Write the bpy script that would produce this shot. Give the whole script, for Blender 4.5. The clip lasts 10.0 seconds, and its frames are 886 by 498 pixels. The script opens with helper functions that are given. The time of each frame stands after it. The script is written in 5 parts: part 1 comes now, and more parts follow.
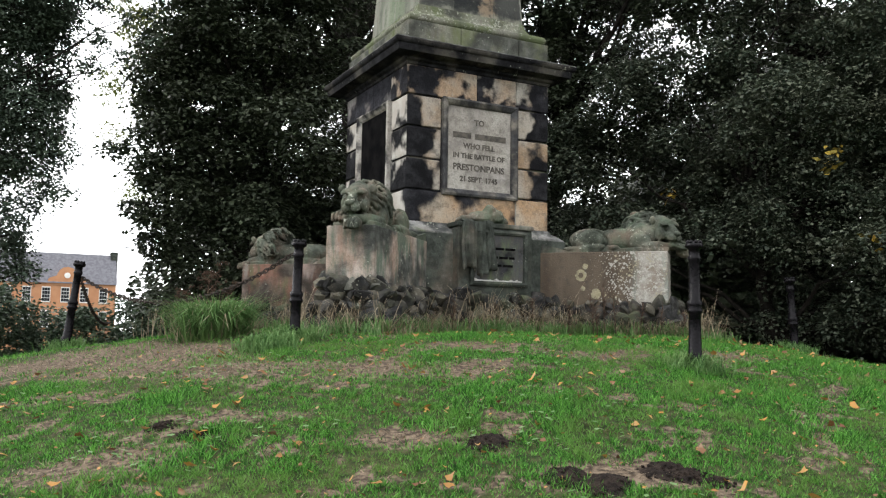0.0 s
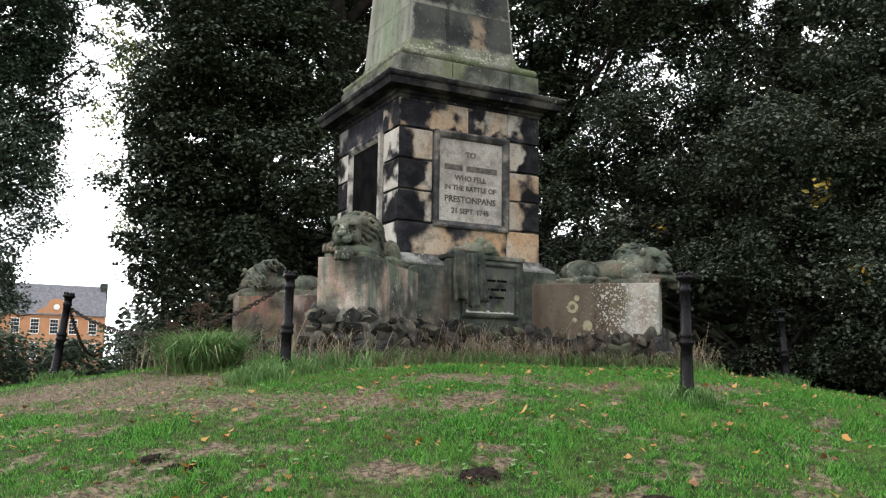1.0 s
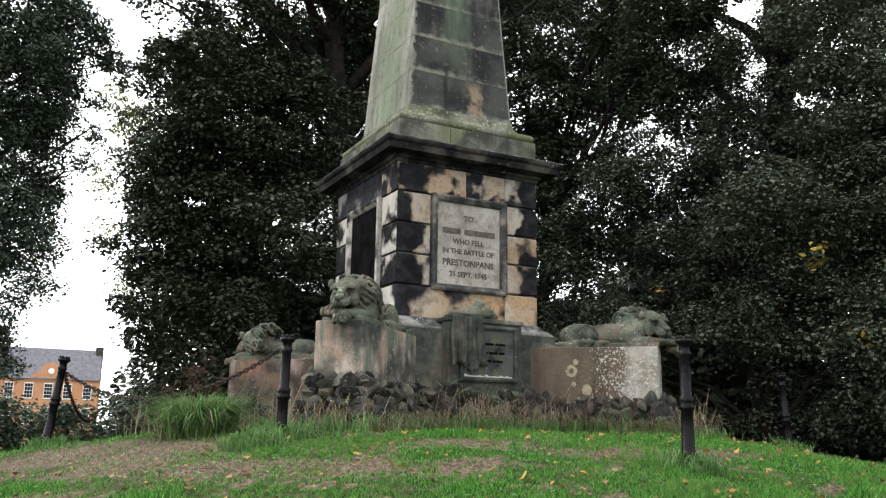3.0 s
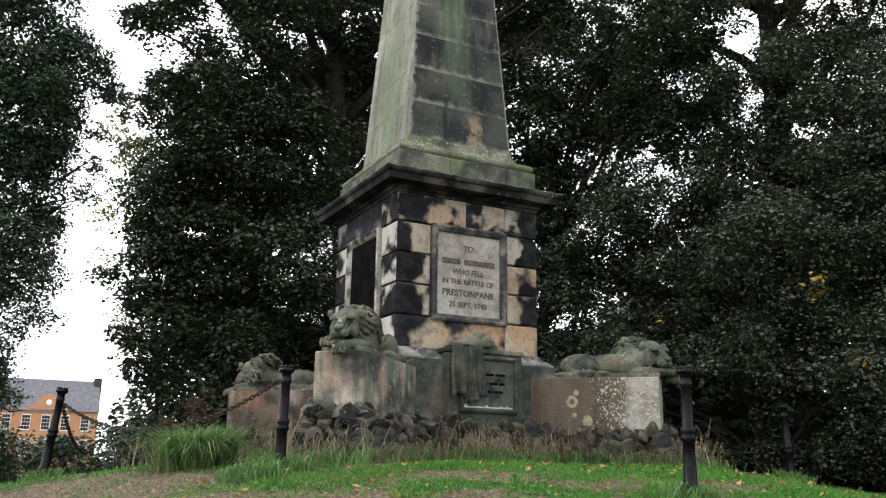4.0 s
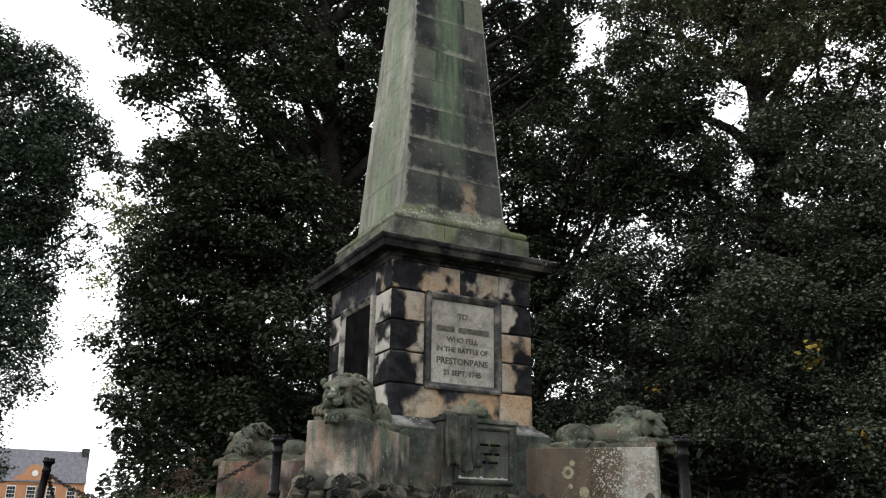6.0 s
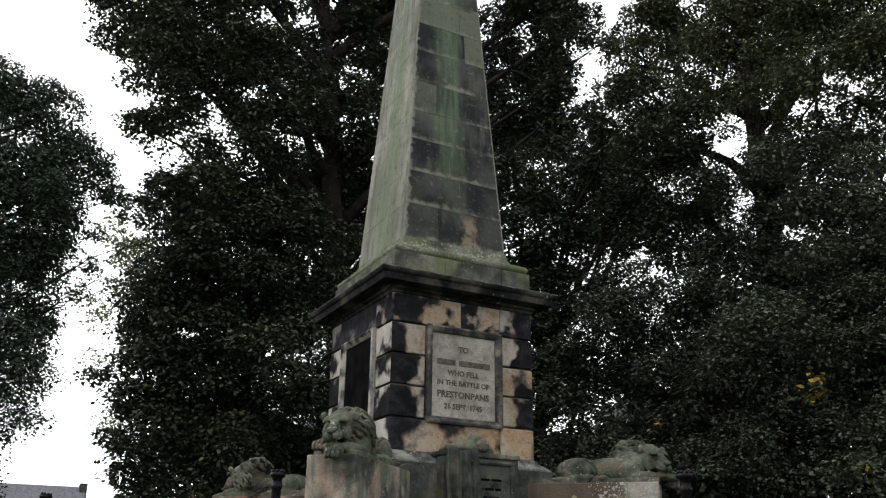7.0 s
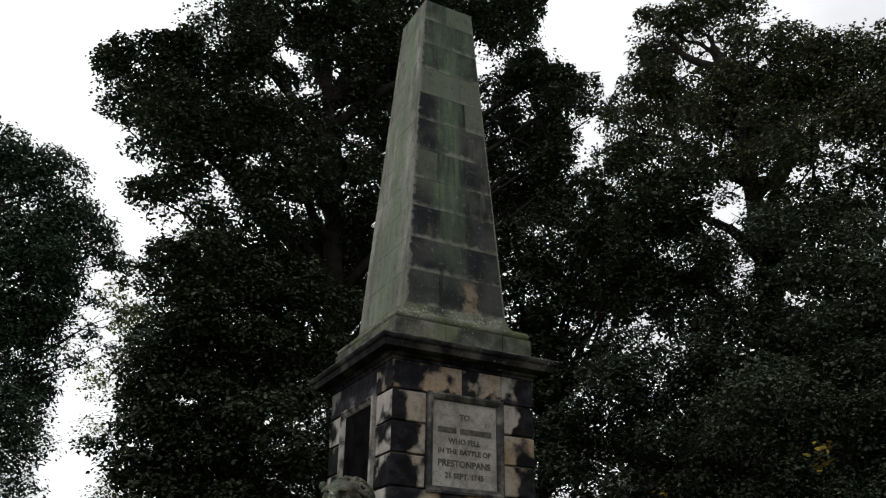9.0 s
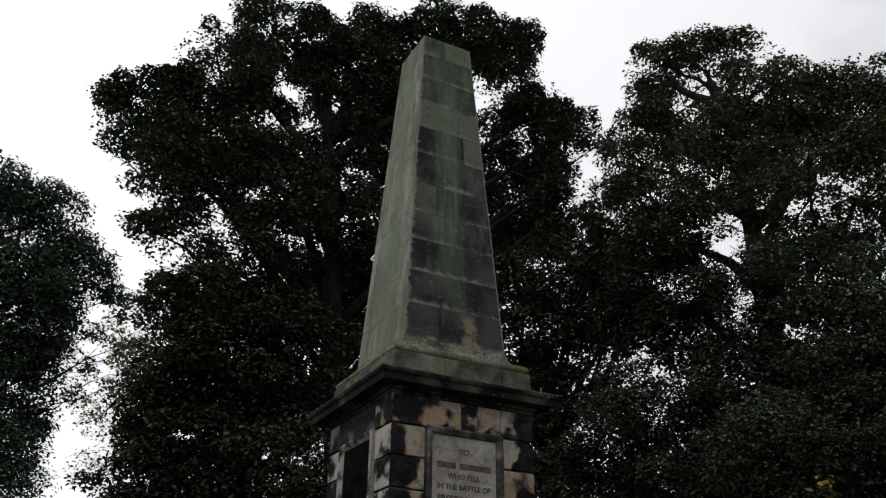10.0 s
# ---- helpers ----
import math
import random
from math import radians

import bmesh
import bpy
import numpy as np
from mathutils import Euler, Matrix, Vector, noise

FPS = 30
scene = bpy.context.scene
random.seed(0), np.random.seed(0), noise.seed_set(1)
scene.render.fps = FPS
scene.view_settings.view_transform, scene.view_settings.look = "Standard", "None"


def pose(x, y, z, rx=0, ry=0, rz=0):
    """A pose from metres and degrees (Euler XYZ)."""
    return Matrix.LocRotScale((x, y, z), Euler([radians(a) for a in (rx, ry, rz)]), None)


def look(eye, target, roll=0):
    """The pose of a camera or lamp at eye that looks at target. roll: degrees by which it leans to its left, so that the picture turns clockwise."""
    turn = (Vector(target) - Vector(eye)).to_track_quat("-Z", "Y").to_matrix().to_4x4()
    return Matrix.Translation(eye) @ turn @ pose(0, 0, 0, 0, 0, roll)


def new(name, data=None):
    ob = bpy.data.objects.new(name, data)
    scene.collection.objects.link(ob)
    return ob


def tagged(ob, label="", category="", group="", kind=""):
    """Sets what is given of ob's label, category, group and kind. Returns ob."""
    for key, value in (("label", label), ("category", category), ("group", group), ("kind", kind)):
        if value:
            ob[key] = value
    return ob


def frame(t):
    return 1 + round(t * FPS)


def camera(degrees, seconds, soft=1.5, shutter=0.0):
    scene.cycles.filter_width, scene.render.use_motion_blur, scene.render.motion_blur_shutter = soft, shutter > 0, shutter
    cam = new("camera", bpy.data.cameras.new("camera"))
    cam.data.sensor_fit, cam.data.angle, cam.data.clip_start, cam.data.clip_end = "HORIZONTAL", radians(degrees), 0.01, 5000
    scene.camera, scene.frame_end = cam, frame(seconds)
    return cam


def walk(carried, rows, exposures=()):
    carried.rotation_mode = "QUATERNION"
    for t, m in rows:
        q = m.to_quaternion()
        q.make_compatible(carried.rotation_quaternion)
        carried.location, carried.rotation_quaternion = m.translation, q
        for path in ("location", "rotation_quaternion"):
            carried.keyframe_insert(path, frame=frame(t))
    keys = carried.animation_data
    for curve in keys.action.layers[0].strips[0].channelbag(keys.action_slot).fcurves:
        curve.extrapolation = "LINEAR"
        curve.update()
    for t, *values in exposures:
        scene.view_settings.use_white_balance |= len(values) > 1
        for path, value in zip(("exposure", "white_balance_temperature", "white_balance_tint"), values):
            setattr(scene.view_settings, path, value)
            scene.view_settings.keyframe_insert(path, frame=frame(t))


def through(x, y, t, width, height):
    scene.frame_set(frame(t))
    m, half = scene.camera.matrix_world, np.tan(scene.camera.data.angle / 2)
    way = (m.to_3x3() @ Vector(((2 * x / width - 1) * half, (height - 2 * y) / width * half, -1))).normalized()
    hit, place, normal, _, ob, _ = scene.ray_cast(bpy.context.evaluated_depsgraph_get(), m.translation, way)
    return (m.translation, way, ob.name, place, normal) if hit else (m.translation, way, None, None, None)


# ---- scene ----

# ---- camera: standing on the slope below the monument and tilting up ----
EYE = Vector((-5.975, -11.778, -0.013))
cam = camera(53.96, 10.0, soft=1.22)
TURNS = [(0, -26.98, 5.67, 0.90), (0.5, -27.36, 6.60, 0.91), (1, -27.51, 7.76, 0.88), (1.5, -27.59, 8.79, 0.89), (2, -27.64, 9.89, 0.88), (2.5, -27.66, 10.90, 0.89), (4, -27.56, 13.91, 0.82), (4.5, -27.81, 14.86, 0.81), (5, -27.82, 16.15, 0.81), (5.5, -27.85, 17.26, 0.81), (7, -27.81, 20.53, 0.81), (7.5, -27.72, 21.47, 0.85), (8, -27.84, 22.52, 0.86), (8.5, -27.77, 23.65, 0.84), (9, -27.69, 24.88, 0.83), (9.5, -27.73, 25.89, 0.80), (10, -27.73, 27.06, 0.76)]


def facing(yaw, pitch, roll):
    a, b = radians(yaw), radians(pitch)
    way = Vector((-math.sin(a) * math.cos(b), math.cos(a) * math.cos(b), math.sin(b)))
    return look(EYE, EYE + way * 10, roll)


walk(cam, [(t, facing(a, b, c)) for t, a, b, c in TURNS],
     exposures=[(0, 0.36), (2.5, 0.47), (5.5, 0.08), (7, -0.28), (8.5, -0.84), (10, -1.22)])

# ---- world, sun ----
SUN_AZ, SUN_EL = 140.0, 36.0   # degrees anticlockwise from +x
world = bpy.data.worlds.new("world")
scene.world = world
world.use_nodes = True
wt = world.node_tree
wt.nodes.clear()


def link(tree, a, b):
    tree.links.new(a, b)


w_out = wt.nodes.new("ShaderNodeOutputWorld")
w_bg = wt.nodes.new("ShaderNodeBackground")
w_sky = wt.nodes.new("ShaderNodeTexSky")
w_sky.sky_type, w_sky.sun_disc = "NISHITA", False
w_sky.sun_elevation, w_sky.sun_rotation = radians(SUN_EL), radians(90 - SUN_AZ)
w_sky.dust_density = 3.0
w_co = wt.nodes.new("ShaderNodeTexCoord")
w_map = wt.nodes.new("ShaderNodeMapping")
w_map.inputs["Scale"].default_value = (1, 1, 2.2)
w_n = wt.nodes.new("ShaderNodeTexNoise")
w_n.inputs["Scale"].default_value, w_n.inputs["Detail"].default_value = 2.2, 6
w_gap = wt.nodes.new("ShaderNodeVectorMath")   # a break in the cloud shows blue sky
w_gap.operation = "DOT_PRODUCT"
w_gap.inputs[1].default_value = (0.704, 0.372, 0.606)
w_rag = wt.nodes.new("ShaderNodeMath")
w_rag.operation = "MULTIPLY_ADD"
w_rag.inputs[1].default_value = 0.035
w_edge = wt.nodes.new("ShaderNodeMapRange")
w_edge.inputs[1].default_value, w_edge.inputs[2].default_value, w_edge.inputs[3].default_value, w_edge.inputs[4].default_value = 1.010, 1.018, 1.0, 0.62
w_shade = wt.nodes.new("ShaderNodeMix")
w_shade.data_type = "RGBA"
w_shade.inputs[6].default_value, w_shade.inputs[7].default_value = (11.0, 11.2, 11.7, 1), (13.5, 13.5, 13.6, 1)
w_dir = wt.nodes.new("ShaderNodeVectorMath")   # the cloud is brighter towards the hidden sun
w_dir.operation = "DOT_PRODUCT"
w_dir.inputs[1].default_value = (math.cos(radians(SUN_AZ)) * math.cos(radians(SUN_EL)), math.sin(radians(SUN_AZ)) * math.cos(radians(SUN_EL)), math.sin(radians(SUN_EL)))
w_glow = wt.nodes.new("ShaderNodeMapRange")
w_glow.inputs[1].default_value, w_glow.inputs[2].default_value, w_glow.inputs[3].default_value, w_glow.inputs[4].default_value = -1.0, 1.0, 0.72, 1.9
w_mul = wt.nodes.new("ShaderNodeVectorMath")
w_mul.operation = "MULTIPLY"
w_mix = wt.nodes.new("ShaderNodeMix")
w_mix.data_type = "RGBA"
link(wt, w_co.outputs["Generated"], w_map.inputs["Vector"])
link(wt, w_map.outputs["Vector"], w_n.inputs["Vector"])
link(wt, w_co.outputs["Generated"], w_gap.inputs[0])
link(wt, w_n.outputs["Fac"], w_rag.inputs[0])
link(wt, w_gap.outputs["Value"], w_rag.inputs[2])
link(wt, w_rag.outputs[0], w_edge.inputs[0])
link(wt, w_edge.outputs[0], w_mix.inputs[0])
link(wt, w_n.outputs["Fac"], w_shade.inputs[0])
link(wt, w_sky.outputs["Color"], w_mix.inputs[6])
link(wt, w_co.outputs["Generated"], w_dir.inputs[0])
link(wt, w_dir.outputs["Value"], w_glow.inputs[0])
link(wt, w_shade.outputs[2], w_mul.inputs[0])
link(wt, w_glow.outputs[0], w_mul.inputs[1])
link(wt, w_mul.outputs["Vector"], w_mix.inputs[7])
link(wt, w_mix.outputs[2], w_bg.inputs["Color"])
w_bg.inputs["Strength"].default_value = 0.12
link(wt, w_bg.outputs["Background"], w_out.inputs["Surface"])

sun = new("sun", bpy.data.lights.new("sun", "SUN"))
sun.data.energy, sun.data.angle, sun.data.color = 1.0, radians(18), (1.0, 0.96, 0.9)
sun_way = Vector((math.cos(radians(SUN_AZ)) * math.cos(radians(SUN_EL)), math.sin(radians(SUN_AZ)) * math.cos(radians(SUN_EL)), math.sin(radians(SUN_EL))))
sun.matrix_world = look(sun_way * 60, (0, 0, 0))


# ---- materials ----
class Shader:
    """A small builder of node materials in world metres."""

    def __init__(self, name, rough=0.9):
        self.mat = bpy.data.materials.new(name)
        self.mat.use_nodes = True
        self.t = self.mat.node_tree
        self.bsdf = self.t.nodes["Principled BSDF"]
        self.bsdf.inputs["Roughness"].default_value = rough
        self.bsdf.inputs["Specular IOR Level"].default_value = 0.12
        geo = self.t.nodes.new("ShaderNodeNewGeometry")
        info = self.t.nodes.new("ShaderNodeObjectInfo")
        self.geo, self.info = geo, info
        shift = self.t.nodes.new("ShaderNodeVectorMath")
        shift.operation = "MULTIPLY_ADD"
        link(self.t, info.outputs["Random"], shift.inputs[0])
        shift.inputs[1].default_value = (17.3, 9.1, 23.7)
        link(self.t, geo.outputs["Position"], shift.inputs[2])
        self.pos, self.own = geo.outputs["Position"], shift.outputs["Vector"]

    def noise(self, scale, detail=4, stretch=(1, 1, 1), own=False, rough=0.55):
        m = self.t.nodes.new("ShaderNodeVectorMath")
        m.operation = "MULTIPLY"
        m.inputs[1].default_value = stretch
        link(self.t, self.own if own else self.pos, m.inputs[0])
        n = self.t.nodes.new("ShaderNodeTexNoise")
        n.inputs["Scale"].default_value, n.inputs["Detail"].default_value = scale, detail
        n.inputs["Roughness"].default_value = rough
        link(self.t, m.outputs["Vector"], n.inputs["Vector"])
        return n.outputs["Fac"]

    def ramp(self, fac, lo, hi, a=0.0, b=1.0):
        n = self.t.nodes.new("ShaderNodeMapRange")
        n.interpolation_type = "SMOOTHSTEP"
        n.inputs[1].default_value, n.inputs[2].default_value = lo, hi
        n.inputs[3].default_value, n.inputs[4].default_value = a, b
        link(self.t, fac, n.inputs[0])
        return n.outputs[0]

    def mix(self, fac, a, b):
        n = self.t.nodes.new("ShaderNodeMix")
        n.data_type = "RGBA"
        for s, v in ((n.inputs[0], fac), (n.inputs[6], a), (n.inputs[7], b)):
            if isinstance(v, tuple):
                s.default_value = (*v, 1)
            elif isinstance(v, float):
                s.default_value = v
            else:
                link(self.t, v, s)
        return n.outputs[2]

    def math(self, op, a, b=0.0):
        n = self.t.nodes.new("ShaderNodeMath")
        n.operation = op
        for s, v in zip(n.inputs, (a, b)):
            if isinstance(v, (int, float)):
                s.default_value = v
            else:
                link(self.t, v, s)
        return n.outputs[0]

    def done(self, color, bump=None, depth=0.01, strength=0.6, rough=None):
        if isinstance(color, tuple):
            self.bsdf.inputs["Base Color"].default_value = (*color, 1)
        else:
            link(self.t, color, self.bsdf.inputs["Base Color"])
        if rough is not None:
            link(self.t, rough, self.bsdf.inputs["Roughness"])
        if bump is not None:
            n = self.t.nodes.new("ShaderNodeBump")
            n.inputs["Strength"].default_value, n.inputs["Distance"].default_value = strength, depth
            link(self.t, bump, n.inputs["Height"])
            link(self.t, n.outputs["Normal"], self.bsdf.inputs["Normal"])
        return self.mat


def stone(name, pale, warm, soot=0.5, moss=0.0, streak=0.0, sharp=0.06, crust=(0.010, 0.010, 0.012), green=(0.10, 0.13, 0.06), lichen=0.0, edge=0.0, washed=0.0, grain=1.5, vary=0.22, blur=5, drip=0.0):
    """Weathered sandstone: two tones, black crust in sharp-edged patches, green algae, pale lichen."""
    s = Shader(name, 0.92)
    base = s.mix(s.ramp(s.noise(1.6, 3, own=True), 0.35, 0.65), pale, warm)
    base = s.mix(s.ramp(s.noise(45, 3), 0.3, 0.75, 0.0, 0.35), base, (0.10, 0.085, 0.065))
    base = s.mix(s.ramp(s.noise(11, 8, rough=0.72), 0.46, 0.64, 0.0, 0.45), base, (0.07, 0.063, 0.052))
    base = s.mix(s.ramp(s.noise(17, 7, rough=0.7), 0.58, 0.68, 0.0, 0.40), base, (0.42, 0.41, 0.37))
    if drip:
        base = s.mix(s.ramp(s.noise(2.2, 7, (1, 1, 0.30), rough=0.62), 0.50, 0.66, 0.0, drip), base, (0.17, 0.088, 0.062))
        base = s.mix(s.ramp(s.noise(3.0, 7, (1, 1, 0.26), rough=0.62), 0.54, 0.68, 0.0, drip), base, (0.045, 0.04, 0.034))
        base = s.mix(s.ramp(s.noise(3.7, 7, (1, 1, 0.30)), 0.57, 0.66, 0.0, 0.7 * drip), base, (0.40, 0.37, 0.33))
    if moss:
        g = s.math("ADD", s.noise(2.3, 5, (1, 1, 0.45)), s.math("MULTIPLY", s.noise(5, 6, (1.4, 1.4, 0.24), rough=0.62), streak))
        base = s.mix(s.ramp(g, 0.62 - 0.3 * moss + 0.45 * streak, 0.86 - 0.3 * moss + 0.45 * streak, 0.0, 0.85), base, green)
    if soot:
        k = s.math("ADD", s.noise(grain, blur, own=True, rough=0.5), s.math("MULTIPLY", s.info.outputs["Random"], vary))
        mid = 0.80 - 0.42 * soot
        if edge:
            sep = s.t.nodes.new("ShaderNodeSeparateXYZ")
            link(s.t, s.pos, sep.inputs[0])
            far = s.math("MAXIMUM", s.math("ABSOLUTE", sep.outputs[0]), s.math("ABSOLUTE", s.math("MULTIPLY", sep.outputs[1], 0.2)))
            k = s.math("ADD", k, s.ramp(far, 0.62, 1.0, -0.14 * edge, 0.10 * edge))
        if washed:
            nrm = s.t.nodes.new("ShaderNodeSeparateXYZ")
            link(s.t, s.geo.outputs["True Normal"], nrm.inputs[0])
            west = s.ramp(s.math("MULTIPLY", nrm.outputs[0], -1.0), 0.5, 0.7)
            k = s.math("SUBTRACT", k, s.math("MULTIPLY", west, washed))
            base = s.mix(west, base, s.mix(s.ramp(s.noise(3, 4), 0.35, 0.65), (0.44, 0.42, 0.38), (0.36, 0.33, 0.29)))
        scab = s.mix(s.ramp(s.noise(5, 6, rough=0.65), 0.40, 0.75), crust, tuple(2.6 * q + 0.012 for q in crust))
        base = s.mix(s.ramp(k, mid - sharp, mid + sharp), base, scab)
    if lichen:
        spots = s.math("ADD", s.noise(26, 3, rough=0.5), s.math("MULTIPLY", s.noise(1.7, 2), 0.5))
        base = s.mix(s.ramp(spots, 1.0 - 0.12 * lichen, 1.07 - 0.12 * lichen, 0.0, 0.6), base, (0.34, 0.35, 0.29))
    tooth = s.math("ADD", s.noise(60, 4), s.math("MULTIPLY", s.noise(7, 4), 1.5))
    return s.done(base, tooth, 0.016, 0.75)


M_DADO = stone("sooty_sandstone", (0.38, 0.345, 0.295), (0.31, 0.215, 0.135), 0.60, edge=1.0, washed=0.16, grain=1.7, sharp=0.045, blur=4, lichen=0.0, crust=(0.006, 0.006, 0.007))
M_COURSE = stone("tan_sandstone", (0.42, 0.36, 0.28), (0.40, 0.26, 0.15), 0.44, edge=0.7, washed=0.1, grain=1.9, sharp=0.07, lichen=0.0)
# Left-face copy: less soot, with light from the left put into its tone.
M_DADO_SIDE = stone("washed_lit_sandstone", (0.42, 0.40, 0.36), (0.38, 0.34, 0.28), 0.40)
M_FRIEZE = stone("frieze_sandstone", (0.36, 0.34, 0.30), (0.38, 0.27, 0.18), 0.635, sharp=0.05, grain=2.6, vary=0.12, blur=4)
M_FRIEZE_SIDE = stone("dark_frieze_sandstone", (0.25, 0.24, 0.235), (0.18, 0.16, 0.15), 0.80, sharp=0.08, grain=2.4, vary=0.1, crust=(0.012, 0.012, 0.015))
M_CORNICE = stone("black_crusted_cornice", (0.085, 0.08, 0.07), (0.05, 0.048, 0.043), 0.90, lichen=0.35, vary=0.0, grain=2.6, sharp=0.12, crust=(0.007, 0.007, 0.008))
M_PLINTH = stone("mossy_sandstone", (0.23, 0.23, 0.19), (0.15, 0.15, 0.12), 0.48, 0.70, 0.4, 0.14, (0.045, 0.047, 0.04), (0.105, 0.125, 0.055), 0.6, vary=0.2, drip=0.3, grain=2.4)
M_TORUS = stone("thick_mossy_moulding", (0.20, 0.20, 0.165), (0.14, 0.14, 0.11), 0.42, 0.85, 0.0, 0.14, (0.05, 0.052, 0.042), (0.085, 0.108, 0.048), 1.3, grain=3.0)


def shaft(name, side):
    """Obelisk facing: a green rain streak down the middle, worn arrises, washed lower edges on each stone."""
    s = Shader(name, 0.92)
    tc = s.t.nodes.new("ShaderNodeTexCoord")
    own, loc = s.t.nodes.new("ShaderNodeSeparateXYZ"), s.t.nodes.new("ShaderNodeSeparateXYZ")
    link(s.t, tc.outputs["Generated"], own.inputs[0])
    link(s.t, tc.outputs["Object"], loc.inputs[0])
    u, z = loc.outputs[0], loc.outputs[2]
    r = s.math("DIVIDE", u, s.math("SUBTRACT", 1.1727, s.math("MULTIPLY", z, 0.06412)))
    swing = s.math("SUBTRACT", s.noise(2.4, 4, (1, 1, 0.3)), 0.5)
    fine = s.math("SUBTRACT", s.noise(9, 5), 0.5)
    rain = s.noise(11, 4, (1, 1, 0.05))
    # Pale left face: cleaner stone plus the left-hand light put into the colour.
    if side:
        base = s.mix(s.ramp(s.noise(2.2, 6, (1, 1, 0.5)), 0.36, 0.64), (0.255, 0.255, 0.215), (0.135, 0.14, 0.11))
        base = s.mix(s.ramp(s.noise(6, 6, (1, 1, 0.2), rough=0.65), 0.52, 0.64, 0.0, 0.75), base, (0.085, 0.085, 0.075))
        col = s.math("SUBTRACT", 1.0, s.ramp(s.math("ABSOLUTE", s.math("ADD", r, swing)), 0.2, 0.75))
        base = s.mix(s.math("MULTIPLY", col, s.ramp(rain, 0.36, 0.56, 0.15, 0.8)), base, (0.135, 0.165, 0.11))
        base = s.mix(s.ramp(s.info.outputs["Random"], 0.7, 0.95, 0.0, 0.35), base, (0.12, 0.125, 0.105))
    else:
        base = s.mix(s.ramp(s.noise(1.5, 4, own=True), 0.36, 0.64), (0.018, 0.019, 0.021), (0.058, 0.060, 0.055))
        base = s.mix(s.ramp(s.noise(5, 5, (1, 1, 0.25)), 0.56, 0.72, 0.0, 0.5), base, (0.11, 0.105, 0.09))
        col = s.math("SUBTRACT", 1.0, s.ramp(s.math("ABSOLUTE", s.math("ADD", s.math("ADD", r, swing), s.math("MULTIPLY", s.info.outputs["Random"], 0.2))), 0.18, 0.50))
        col = s.math("MULTIPLY", col, s.ramp(z, 4.9, 7.0, 0.05, 1.0))
        high = s.math("MULTIPLY", s.ramp(z, 8.4, 10.4), s.ramp(s.noise(1.8, 4, own=True), 0.34, 0.6))
        base = s.mix(s.math("MULTIPLY", s.math("MAXIMUM", col, high), s.ramp(rain, 0.34, 0.6, 0.35, 0.9)), base, (0.098, 0.135, 0.085))
        base = s.mix(s.math("MULTIPLY", s.ramp(s.info.outputs["Random"], 0.80, 0.84, 0.0, 0.75), s.ramp(z, 6.5, 7.4)), base, (0.135, 0.15, 0.11))
        warm = s.math("SUBTRACT", 1.0, s.ramp(s.math("ADD", s.math("ABSOLUTE", s.math("SUBTRACT", r, 0.30)), s.math("MULTIPLY", fine, 0.5)), 0.04, 0.20))
        base = s.mix(s.math("MULTIPLY", warm, s.math("SUBTRACT", 1.0, s.ramp(z, 5.1, 5.3))), base, (0.20, 0.155, 0.11))
        low = s.math("SUBTRACT", 1.0, s.ramp(s.math("ADD", own.outputs[2], s.math("MULTIPLY", fine, 0.45)), 0.0, 0.17))
        base = s.mix(s.math("MULTIPLY", low, s.ramp(s.noise(1.7, 3), 0.40, 0.62, 0.1, 0.8)), base, (0.21, 0.21, 0.17))
        base = s.mix(s.ramp(s.math("ADD", s.math("MULTIPLY", r, -1.0), s.math("MULTIPLY", fine, 0.35)), 0.93, 1.0, 0.0, 0.85), base, (0.20, 0.20, 0.175))
        base = s.mix(s.ramp(s.math("ADD", r, s.math("MULTIPLY", fine, 0.08)), 0.965, 0.985, 0.0, 0.8), base, (0.22, 0.22, 0.19))
    base = s.mix(s.ramp(s.noise(9, 8, rough=0.72), 0.52, 0.66, 0.0, 0.45), base, (0.045, 0.046, 0.04))
    base = s.mix(s.ramp(s.noise(14, 7, rough=0.7), 0.57, 0.68, 0.0, 0.4), base, (0.22, 0.22, 0.19))
    tooth = s.math("ADD", s.noise(60, 4), s.math("MULTIPLY", s.noise(7, 4), 1.5))
    return s.done(base, tooth, 0.016, 0.75)


